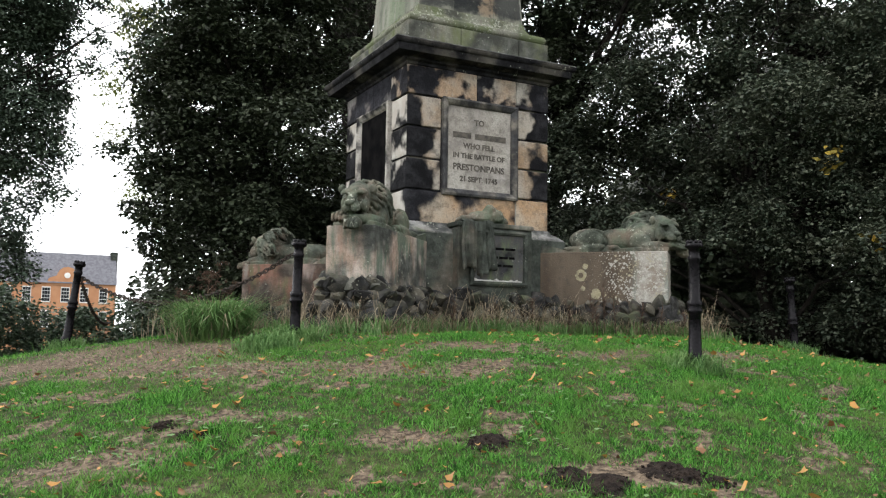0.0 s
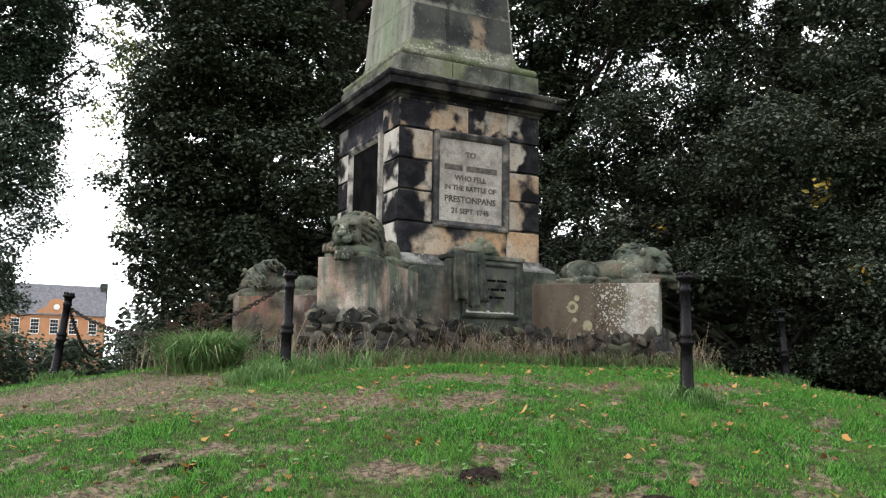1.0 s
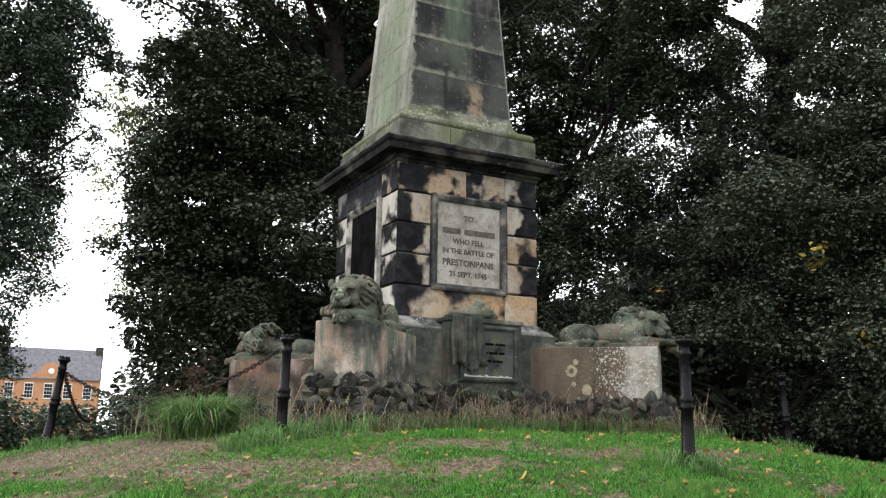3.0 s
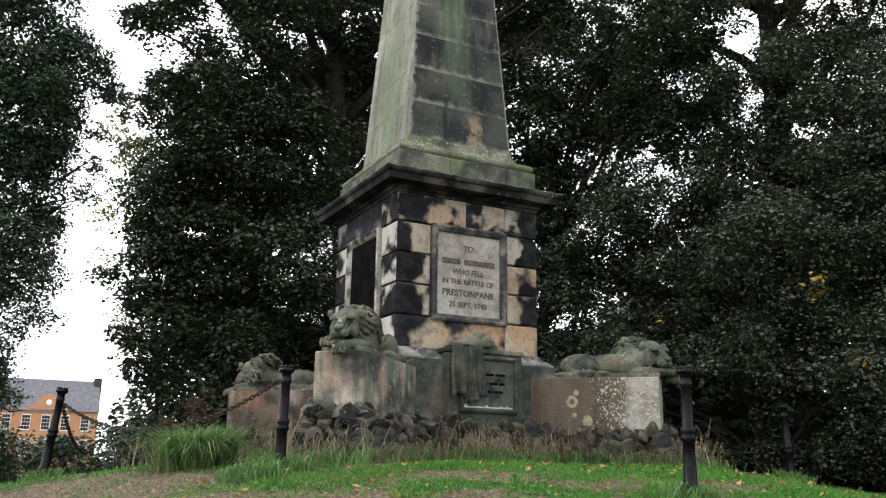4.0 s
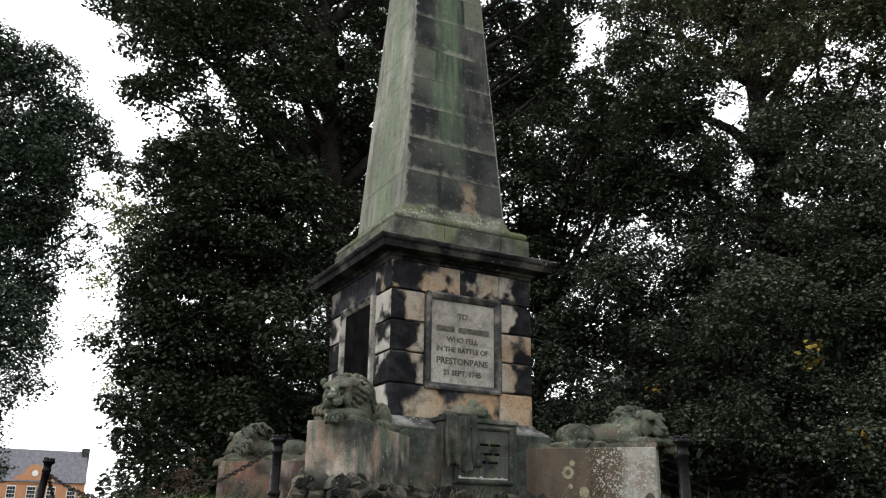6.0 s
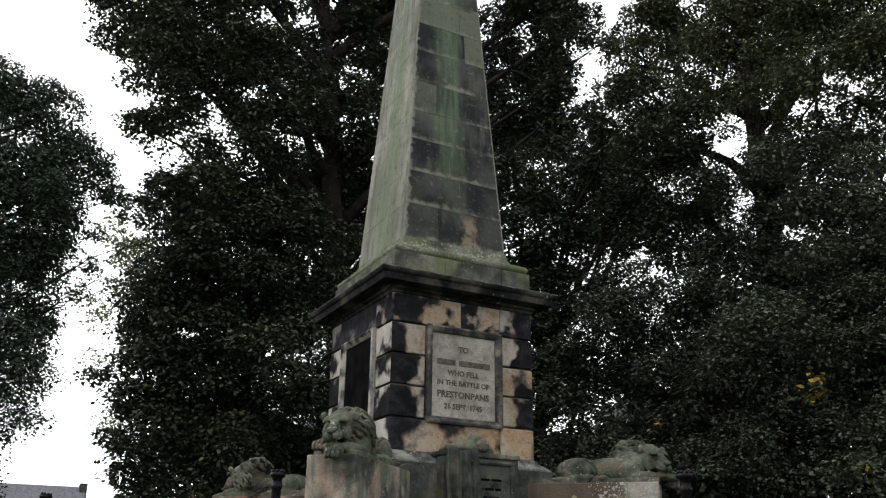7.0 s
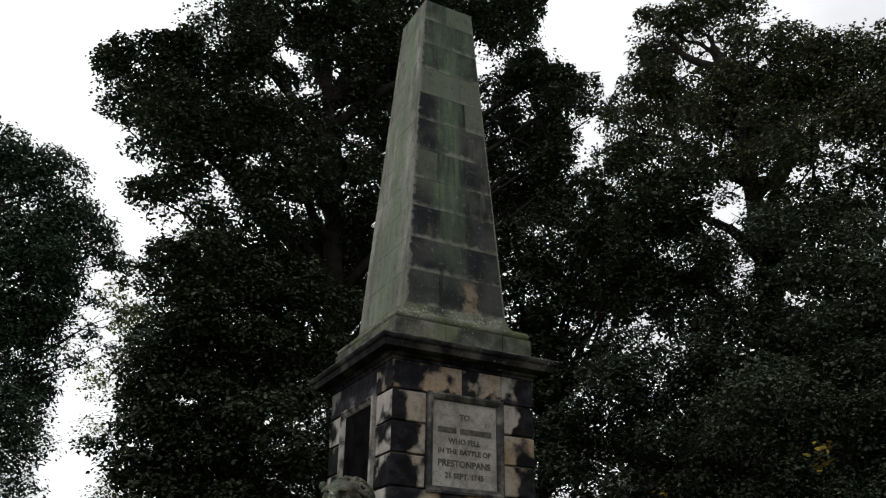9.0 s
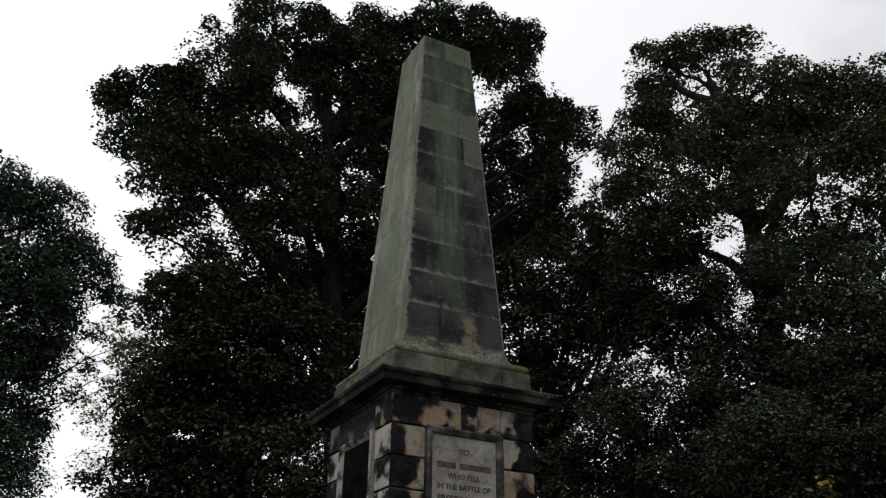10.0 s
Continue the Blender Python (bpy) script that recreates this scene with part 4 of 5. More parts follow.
    for x0, r0, span, count in ((0.03, 0.140, 0.20, 19), (-0.05, 0.170, 0.25, 19), (-0.15, 0.190, 0.28, 19), (-0.25, 0.195, 0.28, 17), (-0.35, 0.185, 0.24, 13)):
        for k in range(count):
            a = -2.55 + 5.1 * (k + r.uniform(-0.3, 0.3)) / (count - 1)
            out, along = Vector((0, math.sin(a), math.cos(a))), Vector((0, math.cos(a), -math.sin(a)))
            p, way = Vector((x0 + r.uniform(-0.02, 0.02), 0, -0.02)) + out * r0, Vector((-0.8, 0, -0.1)) + out * 0.42
            phase, path = r.uniform(0, 6.28), []
            for step in range(7):
                path.append(Vector(head(*p)))
                way = way + Vector((0, 0, -0.20)) - out * 0.06
                p = p + (way.normalized() + along * 0.55 * math.sin(1.5 * step + phase)) * span / 6
                p.z = max(p.z, -0.255)
            tube(bm, path, [HS * q * r.uniform(0.85, 1.2) for q in (0.010, 0.020, 0.025, 0.025, 0.022, 0.016, 0.006)], 7)
    box(bm, -0.93, 0.74, -0.30, 0.30, -0.02, 0.045)
    ob = new("lion_statue", mesh("lion_statue", bm, M_LION))
    me = carved(ob, 0.0095, 1)
    # chisel: eye sockets, mouth, haunches, ribs of the flank
    n = len(me.vertices)
    co, nr = np.empty(n * 3), np.empty(n * 3)
    me.vertices.foreach_get("co", co)
    me.vertices.foreach_get("normal", nr)
    co, nr = co.reshape(-1, 3), nr.reshape(-1, 3)
    lx, ly, lz = (co[:, 0] - HX) / HS, co[:, 1] / HS, (co[:, 2] - HZ) / HS
    hx, hy = lx * c + ly * sn, -lx * sn + ly * c
    hx, lz = hx * cp - lz * sp, lz * cp + hx * sp
    push = np.zeros(n)
    for sgn in (-1, 1):
        d2 = (hx - 0.185) ** 2 + (hy - sgn * 0.078) ** 2 + (lz - 0.040) ** 2
        push -= 0.042 * np.exp(-d2 / 0.0012)
        d2 = (hx - 0.185) ** 2 + (hy - sgn * 0.072) ** 2 + (lz - 0.043) ** 2
        push += 0.018 * np.exp(-d2 / 0.00022)
    for fx, fy in ((0.89, -0.11), (0.96, 0.09)):
        for d in (-0.052, 0.0, 0.052):
            push -= 0.020 * np.exp(-((co[:, 1] - fy - d) / 0.008) ** 2) * np.clip((co[:, 0] - fx) / 0.04, 0, 1) * (np.abs(co[:, 1] - fy) < 0.10) * (co[:, 2] < 0.19)
    # haunch crease and the line of the belly
    for sgn in (-1, 1):
        ring = np.hypot((co[:, 0] + 0.47) / 1.15, co[:, 2] - 0.15)
        push -= 0.026 * np.exp(-((ring - 0.205) / 0.014) ** 2) * (sgn * co[:, 1] > 0.08) * (co[:, 0] > -0.5)
    push -= 0.030 * np.exp(-((lz + 0.122) / 0.012) ** 2) * (hx > 0.15) * (np.abs(hy) < 0.11)
    push -= 0.012 * np.exp(-(hy / 0.008) ** 2) * (hx > 0.26) * (lz < -0.04)
    push -= 0.006 * np.exp(-((co[:, 1] ** 2) / 0.09)) * np.clip(np.sin(34 * co[:, 0]), 0, 1) * (co[:, 0] < 0.0) * (co[:, 2] > 0.15) * (co[:, 0] > -0.4)
    push += 0.004 * np.sin(31 * co[:, 0] + 3 * np.sin(23 * co[:, 1])) * np.sin(27 * co[:, 2] + 2 * np.sin(29 * co[:, 0]))
    me.vertices.foreach_set("co", (co + nr * push[:, None]).ravel())
    me.polygons.foreach_set("use_smooth", np.ones(len(me.polygons), bool))
    me.update()
    ob.data = me
    x, y = turned(az, reach, 0)
    ob.matrix_world = pose(x, y, top + 0.015, 0, 0, az) @ Matrix.Diagonal((scale, scale, scale, 1))
    tagged(ob, label, "statue", "lions on the corners")


lion(-135, 1.24, "mossy carved stone lion resting its head on its paws", 6, 1, 2.66, 0.88)
lion(-45, 1.19, "lichened stone lion lying on a lichen-spotted pedestal", -46, 2, 2.72, 0.88)
lion(135, 1.07, "worn red-stained stone lion on the far pedestal", -22, 3, 2.56, 0.82)

# ---- iron posts and chain ----
POST = [(0.085, -0.3), (0.085, 0.0), (0.085, 0.05), (0.068, 0.07), (0.062, 0.30), (0.060, 0.42), (0.078, 0.44), (0.08, 0.46), (0.066, 0.48), (0.078, 0.50), (0.076, 0.53), (0.058, 0.55), (0.054, 0.88),
        (0.066, 0.90), (0.066, 0.92), (0.056, 0.935), (0.058, 0.985), (0.085, 1.0), (0.092, 1.02), (0.088, 1.035), (0.06, 1.05), (0.045, 1.06)]
POST = [(0.85 * r, z) for r, z in POST]
POST_MESH = mesh("shaft", lathe(bmesh.new(), POST, 18), M_IRON)
bm = bmesh.new()
for k in range(8):
    lathe(bm, [(0.004, 0.0), (0.016, 0.006), (0.018, 0.018), (0.010, 0.032), (0.002, 0.036)], 8, 0.056 * math.cos(k * math.pi / 4), 0.056 * math.sin(k * math.pi / 4))
CROWN_MESH = mesh("finial", bm, M_IRON)
bm = bmesh.new()
POSTS = [(-3.32, -3.31, -0.14, 1.3), (-0.59, -6.03, -0.22, 0.2), (-5.15, 0.67, -0.17, 6.4), (3.41, -3.62, -0.24, -3.2)]
for x, y, z, tx in POSTS:
    ob = empty("iron_post", x, y, z)
    ob.matrix_world = pose(x, y, z, 0, 0, -27) @ pose(0, 0, 0, 0, tx, 0)
    share("shaft", POST_MESH, M_IRON, ob)
    share("finial", CROWN_MESH, M_IRON, ob, pose(0, 0, 1.035))
    tagged(ob, "leaning black cast-iron fence post" if abs(tx) > 2 else "black cast-iron fence post standing in grass", "post", "posts round the monument")


def chain(a, b, sag, label):
    """A hanging chain of interlocked links."""
    a, b = Vector(a), Vector(b)
    n = int((b - a).length * 1.03 / 0.058)
    pts = [a.lerp(b, i / n) - Vector((0, 0, sag * 4 * (i / n) * (1 - i / n))) for i in range(n + 1)]
    bm = bmesh.new()
    for i, (p, q) in enumerate(zip(pts, pts[1:])):
        d = (q - p).normalized()
        side = d.cross(Vector((0, 0, 1))).normalized()
        if i % 2:
            side = side.cross(d)
        mid = (p + q) / 2
        ring = [mid + 0.042 * math.cos(k * math.pi / 5) * d + 0.022 * math.sin(k * math.pi / 5) * side for k in range(11)]
        tube(bm, ring, [0.0075] * 11, 5)
    me = mesh("chain", bm, M_CHAIN)
    return tagged(new("chain", me), label, "chain", "chains between the posts")


za, zb = -0.17, -0.14
chain((-5.02, 0.67, za + 0.86), (-3.34, -3.26, zb + 0.93), 0.42, "sagging rusty iron chain between two posts")
chain((-5.04, 0.72, za + 0.92), (-4.2, 4.6, ground_at(-4.2, 4.6) + 0.75), 0.25, "rusty iron chain running back from a leaning post")


# ---- trees ----
def leaves(centers, radii, count, size, flat=0.95, puff=0.44, fill=0.15, loose=0.10):
    """Leaves on domed puffs that crowd round each lobe, with a thin filling inside."""
    out = []
    for (cx, cy, cz), rad in zip(centers, radii):
        middle = np.array([cx, cy, cz])
        n_puff = max(4, int(2.0 * (rad / puff) ** 2))
        d = rng.normal(size=(n_puff, 3))
        d /= np.linalg.norm(d, axis=1)[:, None]
        far = rng.uniform(0.35, 1.0, n_puff) ** 0.6
        stray = rng.uniform(0, 1, n_puff) < loose
        far[stray] *= 1.2
        cc = middle + d * (rad * far)[:, None] * np.array([1, 1, 0.92])
        big = puff * rng.uniform(0.55, 1.35, n_puff) * min(1.0, 0.30 + rad)
        big[stray] *= 0.55
        total = count * rad * rad
        share_of = big ** 2 / (big ** 2).sum()
        which = rng.choice(n_puff, int(total * (1 - fill)), p=share_of)
        w = rng.normal(size=(len(which), 3)) + np.array([0, 0, 0.5])
        w /= np.linalg.norm(w, axis=1)[:, None]
        ragged = 1 + 0.28 * np.sin(5.0 * w[:, 0] + 3.1 * which) * np.sin(5.0 * w[:, 1] + 1.7 * which)
        p = cc[which] + w * (big[which] * rng.uniform(0.35, 1.0, len(which)) ** 0.5 * ragged)[:, None] * np.array([1.1, 1.1, 0.72])
        n_in = int(total * fill)
        v = rng.normal(size=(n_in, 3))
        v /= np.linalg.norm(v, axis=1)[:, None]
        p = np.concatenate([p, middle + v * (rad * rng.uniform(0, 1, n_in) ** 0.4)[:, None]])
        w = np.concatenate([w, v])
        m = len(p)
        up = w * 0.45 + rng.normal(size=(m, 3)) * 0.45 + np.array([0, 0, flat])
        up /= np.linalg.norm(up, axis=1)[:, None]
        a = np.cross(up, rng.normal(size=(m, 3)))
        a /= np.linalg.norm(a, axis=1)[:, None]
        b = np.cross(up, a)
        L = (size * rng.uniform(0.55, 1.3, m))[:, None]
        droop = up * L * rng.uniform(0.05, 0.3, m)[:, None]
        q = np.stack([p - a * L * 0.5, p + b * L * 0.42 - droop * 0.35 - a * L * 0.10, p + a * L * 0.62 - droop, p - b * L * 0.38 - droop * 0.5 - a * L * 0.04], 1)
        out.append(q)
    return np.concatenate(out)


def tree(name, base, fork, lobes, girth, material, label, count=4300, size=0.115, seed=1, sprays=()):
    """Trunk to a fork, a limb to every lobe with side twigs, and a crown of leaf clumps."""
    r = random.Random(seed)
    x, y = base
    root = empty(name, x, y, ground_at(x, y) - 0.1)
    inv = root.matrix_world.inverted()
    bm = bmesh.new()
    foot, knee = root.matrix_world.translation, Vector(fork)
    steps = [foot.lerp(knee, k / 6) + Vector((r.uniform(-1, 1), r.uniform(-1, 1), 0)) * 0.12 * (0 < k < 6) for k in range(7)]
    tube(bm, [inv @ p for p in steps], [girth * (1.35 if k == 0 else 1.0 - 0.12 * k) for k in range(7)], 12)
    for lx, ly, lz, lr in lobes:
        end = Vector((lx, ly, lz))
        rise = lz - 0.95 * math.hypot(lx - knee.x, ly - knee.y)
        start = foot.lerp(knee, min(1.0, max(0.22, (rise - foot.z) / (knee.z - foot.z))))
        bend = start.lerp(end, 0.5) + Vector((r.uniform(-0.5, 0.5), r.uniform(-0.5, 0.5), 0.25 * (end - start).length * 0.5))
        path = []
        for k in range(9):
            t = k / 8
            p = start * (1 - t) ** 2 + bend * 2 * t * (1 - t) + end * t * t
            path.append(inv @ (p + Vector((r.uniform(-1, 1), r.uniform(-1, 1), r.uniform(-1, 1))) * 0.10 * (0 < k)))
        g = girth * r.uniform(0.28, 0.42) * min(1.0, 0.10 + 1.1 * lr)
        tube(bm, path, [g * (1 - 0.85 * k / 8) for k in range(9)], 7)
        for k in range(7):
            d = Vector((r.gauss(0, 1), r.gauss(0, 1), r.gauss(0.2, 0.8))).normalized()
            a = path[r.randrange(4, 9)]
            mid = a + d * lr * 0.5 + Vector((r.uniform(-1, 1), r.uniform(-1, 1), r.uniform(-1, 1))) * 0.15
            tube(bm, [a, mid, a + d * lr * 1.05], [g * 0.22, g * 0.13, 0.006], 5)
    part("trunk", bm, M_BARK, root)
    q = leaves([l[:3] for l in lobes], [l[3] for l in lobes], count, size) - np.array(foot)
    ob = new("crown", quads("crown", q, material))
    ob.parent = root
    if sprays:
        q = leaves(sprays, [0.1] * len(sprays), 1100, 0.11) - np.array(foot)
        tagged(new("yellow_leaves", quads("yellow_leaves", q, M_YELLOW)), "spray of yellow autumn leaves").parent = root
    return tagged(root, label, "tree", "trees behind the monument")


TREE_A = [(-4.4, 7.2, 12.4, 1.2), (-2.6, 6.9, 14.3, 1.4), (-1.2, 7.7, 16.8, 1.3), (0.9, 7.0, 15.3, 1.6), (3.4, 7.0, 17.5, 1.4), (5.3, 5.9, 17.1, 1.3), (6.0, 4.3, 13.6, 1.0), (-3.3, 6.0, 10.6, 1.2),
          (-1.4, 5.6, 10.5, 1.5), (-1.9, 5.8, 8.3, 1.4), (0.9, 7.0, 10.4, 1.7), (3.2, 7.0, 13.5, 1.7), (3.2, 7.0, 10.0, 1.6), (5.6, 5.6, 14.2, 1.5), (6.1, 5.4, 11.4, 1.4), (5.3, 7.1, 12.0, 1.8), (7.0, 3.5, 13.3, 0.35), (0.6, 7.4, 13.0, 1.6)]
TREE_A += [(-3.4, 7.1, 13.3, 0.9), (-0.1, 7.3, 16.4, 1.1), (1.9, 7.2, 17.4, 1.1), (4.7, 6.3, 18.0, 1.0), (2.5, 7.4, 15.2, 1.6), (-1.8, 7.3, 13.0, 1.5), (-3.7, 6.6, 11.3, 1.0), (-5.1, 7.2, 12.7, 0.55), (5.9, 4.9, 14.8, 0.9), (6.0, 4.4, 11.2, 0.8), (6.0, 4.8, 12.4, 0.8), (-3.6, 6.1, 8.9, 0.6)]
TREE_D = [(6.0, 4.2, 8.9, 1.4), (5.0, 4.9, 8.3, 1.6), (6.3, 4.0, 7.1, 1.4), (5.0, 4.9, 6.0, 1.6), (5.8, 3.2, 4.9, 1.4), (6.1, 2.9, 9.0, 1.0), (5.7, 4.5, 2.3, 1.2), (5.3, 4.7, 3.9, 1.0), (4.4, 5.6, 4.2, 1.5), (3.4, 6.4, 7.4, 1.6)]
TREE_D += [(5.76, 0.72, 8.18, 0.9), (5.49, 1.54, 9.55, 0.9), (6.01, 0.1, 8.72, 0.7), (5.87, 1.79, 7.48, 0.7)]
TREE_D += [(6.08, 1.42, 6.43, 0.8), (5.97, 1.78, 7.31, 0.7), (4.35, 3.72, 8.56, 0.8), (4.59, 3.45, 7.51, 0.7)]
TREE_D += [(6.1, 4.3, 3.96, 0.8), (5.81, 4.31, 4.74, 0.6)]
TREE_A2 = [(-2.3, 4.8, 5.8, 1.2), (-0.5, 5.4, 6.3, 1.4), (-2.5, 5.0, 4.0, 1.2), (-1.0, 4.5, 3.7, 1.5), (-3.3, 6.0, 7.1, 0.7), (-3.3, 5.5, 4.7, 0.8), (-3.6, 5.1, 3.2, 0.6), (-3.4, 5.0, 2.0, 0.7), (-3.0, 5.0, 3.3, 1.1),
           (-2.7, 5.9, 5.4, 1.2), (-3.0, 5.0, 1.0, 0.7), (-1.8, 4.7, 1.6, 1.4), (-0.3, 5.4, 1.6, 1.4), (1.2, 6.4, 3.0, 1.5), (2.8, 6.0, 4.0, 1.5), (2.6, 6.0, 1.6, 1.5), (-2.0, 5.2, 0.2, 1.0), (1.6, 7.8, 8.4, 1.3), (0.9, 7.6, 8.8, 1.2)]
TREE_A2 += [(-1.1, 7.1, 3.5, 1.3), (-2.1, 6.8, 2.7, 1.0), (-2.3, 7.2, 4.0, 0.9), (0.9, 8.1, 5.9, 1.4), (-0.3, 7.4, 2.4, 1.2), (0.7, 7.1, 2.2, 1.2)]
TREE_A2 += [(-3.22, 4.57, 6.99, 0.75), (-2.9, 4.88, 6.07, 0.65), (-1.88, 5.21, 7.46, 0.9), (-1.38, 5.54, 6.3, 0.8), (-0.69, 5.51, 7.3, 0.8), (-2.71, 5.12, 5.25, 0.7), (-1.02, 5.81, 5.19, 0.8)]
TREE_B = [(-6.1, 3.2, 7.2, 0.6), (-5.5, 3.2, 6.9, 0.45), (-5.0, 3.2, 6.4, 0.38), (-4.65, 3.2, 6.1, 0.22), (-5.8, 3.2, 6.0, 0.6), (-6.2, 3.2, 6.5, 0.7), (-5.8, 3.2, 4.8, 0.55), (-5.4, 3.2, 5.1, 0.28), (-5.8, 3.2, 3.8, 0.6), (-5.7, 3.2, 2.7, 0.45),
          (-5.45, 3.2, 2.0, 0.3), (-5.8, 3.2, 1.5, 0.45), (-6.8, 3.7, 5.1, 1.1), (-6.6, 3.7, 3.0, 1.1), (-6.4, 3.7, 1.5, 0.9), (-6.9, 3.7, 7.1, 1.0), (-5.7, 3.2, 0.8, 0.3)]
TREE_B += [(-6.6, 3.2, 7.7, 0.5), (-6.0, 3.2, 7.2, 0.4), (-5.4, 3.2, 6.8, 0.4), (-4.75, 3.2, 6.4, 0.3), (-4.65, 3.2, 6.0, 0.22), (-5.35, 3.2, 5.85, 0.25)]
TREE_B += [(-5.24, 3.20, 5.54, 0.22), (-4.79, 3.20, 5.32, 0.16), (-4.31, 3.20, 5.20, 0.15), (-3.95, 3.20, 5.32, 0.12), (-4.74, 3.20, 4.72, 0.16), (-4.30, 3.20, 4.50, 0.14), (-4.93, 3.20, 4.29, 0.20), (-3.93, 3.20, 4.86, 0.10)]
TREE_B += [(-5.61, 3.52, 4.65, 0.55), (-5.92, 3.31, 5.31, 0.75), (-5.44, 3.68, 4.09, 0.5), (-5.78, 3.8, 3.64, 0.8), (-5.69, 2.64, 5.67, 0.4), (-5.8, 3.97, 2.82, 0.8), (-5.87, 3.02, 6.08, 0.5)]
TREE_C = [(7.3, 1.9, 14.6, 0.75), (8.1, 0.9, 14.3, 1.0), (8.9, 0.0, 13.4, 1.2), (9.2, -2.1, 11.6, 1.2), (6.9, 2.2, 11.8, 0.85), (7.4, 0.3, 10.5, 1.5), (7.8, -1.8, 9.1, 1.4), (8.5, -2.9, 9.4, 1.2), (9.6, -4.4, 9.6, 1.5), (8.4, 0.0, 12.0, 1.4)]
TREE_C += [(9.2, -1.1, 12.2, 1.1), (7.2, 2.0, 13.0, 0.8), (7.7, 1.4, 12.6, 1.0), (6.6, 2.5, 10.3, 1.0), (6.5, 2.6, 8.6, 1.0), (9.4, -2.4, 11.3, 1.0), (7.2, 1.9, 15.3, 0.4), (8.7, 0.3, 14.7, 0.55), (8.3, -0.2, 8.4, 1.0)]
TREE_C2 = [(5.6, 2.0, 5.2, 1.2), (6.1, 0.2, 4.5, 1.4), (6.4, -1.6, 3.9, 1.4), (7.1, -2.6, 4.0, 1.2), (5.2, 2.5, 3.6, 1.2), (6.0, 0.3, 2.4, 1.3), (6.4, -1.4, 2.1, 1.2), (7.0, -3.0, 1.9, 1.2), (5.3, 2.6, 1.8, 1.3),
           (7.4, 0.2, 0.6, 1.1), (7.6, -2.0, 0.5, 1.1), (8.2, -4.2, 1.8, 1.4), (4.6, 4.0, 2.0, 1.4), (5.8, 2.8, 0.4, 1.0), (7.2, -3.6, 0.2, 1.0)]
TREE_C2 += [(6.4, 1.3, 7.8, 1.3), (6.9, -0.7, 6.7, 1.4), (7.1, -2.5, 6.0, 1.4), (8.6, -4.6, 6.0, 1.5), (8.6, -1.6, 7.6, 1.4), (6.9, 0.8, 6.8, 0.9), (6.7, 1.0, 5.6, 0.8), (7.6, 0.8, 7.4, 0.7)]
TREE_Y = [(-3.67, 6.43, 6.57, 0.38), (-3.87, 6.64, 6.05, 0.3), (-3.4, 6.67, 5.77, 0.35), (-3.52, 6.87, 5.13, 0.4), (-4.13, 6.41, 6.79, 0.25), (-3.29, 6.96, 4.68, 0.4), (-3.38, 6.48, 6.33, 0.35)]
tree("sycamore_tree", (1.7, 6.6), (0.2, 6.6, 13.0), TREE_A, 0.46, M_LEAF_A, "tall dark sycamore with a forked trunk", count=6000, size=0.088, seed=1)
tree("sycamore_tree", (-1.6, 5.4), (-1.4, 5.2, 3.6), TREE_A2, 0.16, M_LEAF_A, "dense dark young sycamore with low leaves", count=6300, size=0.083, seed=2)
tree("broadleaf_tree", (-7.4, 3.6), (-6.9, 3.4, 5.0), TREE_B, 0.34, M_LEAF_B, "grey-green broadleaf tree with a spreading side branch", count=10500, size=0.054, seed=3)
tree("lime_tree", (8.2, 0.2), (7.9, 0.1, 12.5), TREE_C, 0.42, M_LEAF_C, "tall brown-green tree thinning in autumn", count=6000, size=0.075, seed=4)
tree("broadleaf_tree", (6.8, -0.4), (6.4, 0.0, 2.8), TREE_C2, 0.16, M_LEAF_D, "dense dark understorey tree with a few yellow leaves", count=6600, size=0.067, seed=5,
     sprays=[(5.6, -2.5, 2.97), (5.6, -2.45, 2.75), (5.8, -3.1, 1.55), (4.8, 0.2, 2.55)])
tree("sycamore_tree", (5.6, 5.2), (5.4, 4.8, 5.0), TREE_D, 0.22, M_LEAF_A, "dark sycamore filling the gap behind the monument", count=5000, size=0.086, seed=7)
tree("young_tree", (-2.4, 7.3), (-3.0, 7.1, 3.6), [(-3.6, 7.1, 6.4, 0.6), (-4.2, 7.1, 6.8, 0.35), (-3.9, 7.1, 5.1, 0.5), (-4.0, 7.1, 4.0, 0.4), (-3.3, 7.0, 5.7, 0.6), (-3.7, 7.1, 3.0, 0.45)] + TREE_Y, 0.07, M_LEAF_Y, "slender light-green young tree", count=2600, size=0.06, seed=6)

# hedge on the far side of the field and woodland behind the trees
hc = [(x, 5.2 + 0.3 * math.sin(x * 2.1) + 0.2 * (x + 12), -0.16 + 0.2 * math.sin(x * 1.7)) for x in np.arange(-13, -2.4, 0.55)]
hq = leaves(hc, [0.85] * len(hc), 3600, 0.085, puff=0.28, fill=0.4)
tagged(new("hedge", quads("hedge", hq, M_HEDGE)), "overgrown dark green hedge below the mound", "hedge", kind="stuff")
wc = [(11.5 + 1.5 * math.sin(3.1 * k), -8 + 0.45 * k, -0.6 + 1.7 * (k % 4)) for k in range(44)] + [(-2 + 0.5 * k, 12 + math.sin(2.3 * k), -0.8 + 1.7 * (k % 3)) for k in range(26)]
wc += [(8.6 + 0.9 * (k % 3), 4.2 - 0.75 * k, 4.0 + 1.2 * (k % 3)) for k in range(13)]
wc += [(10.4, -9.5 + 0.7 * k, -1.6 + 0.8 * (k % 3)) for k in range(18)]
wc += [(7.6, 2.1, 1.4), (7.8, 2.0, 0.7), (7.5, 2.3, 0.9), (8.1, 1.7, 0.3)]
wq = leaves(wc, [1.5] * len(wc), 900, 0.22, puff=0.6, fill=0.5)
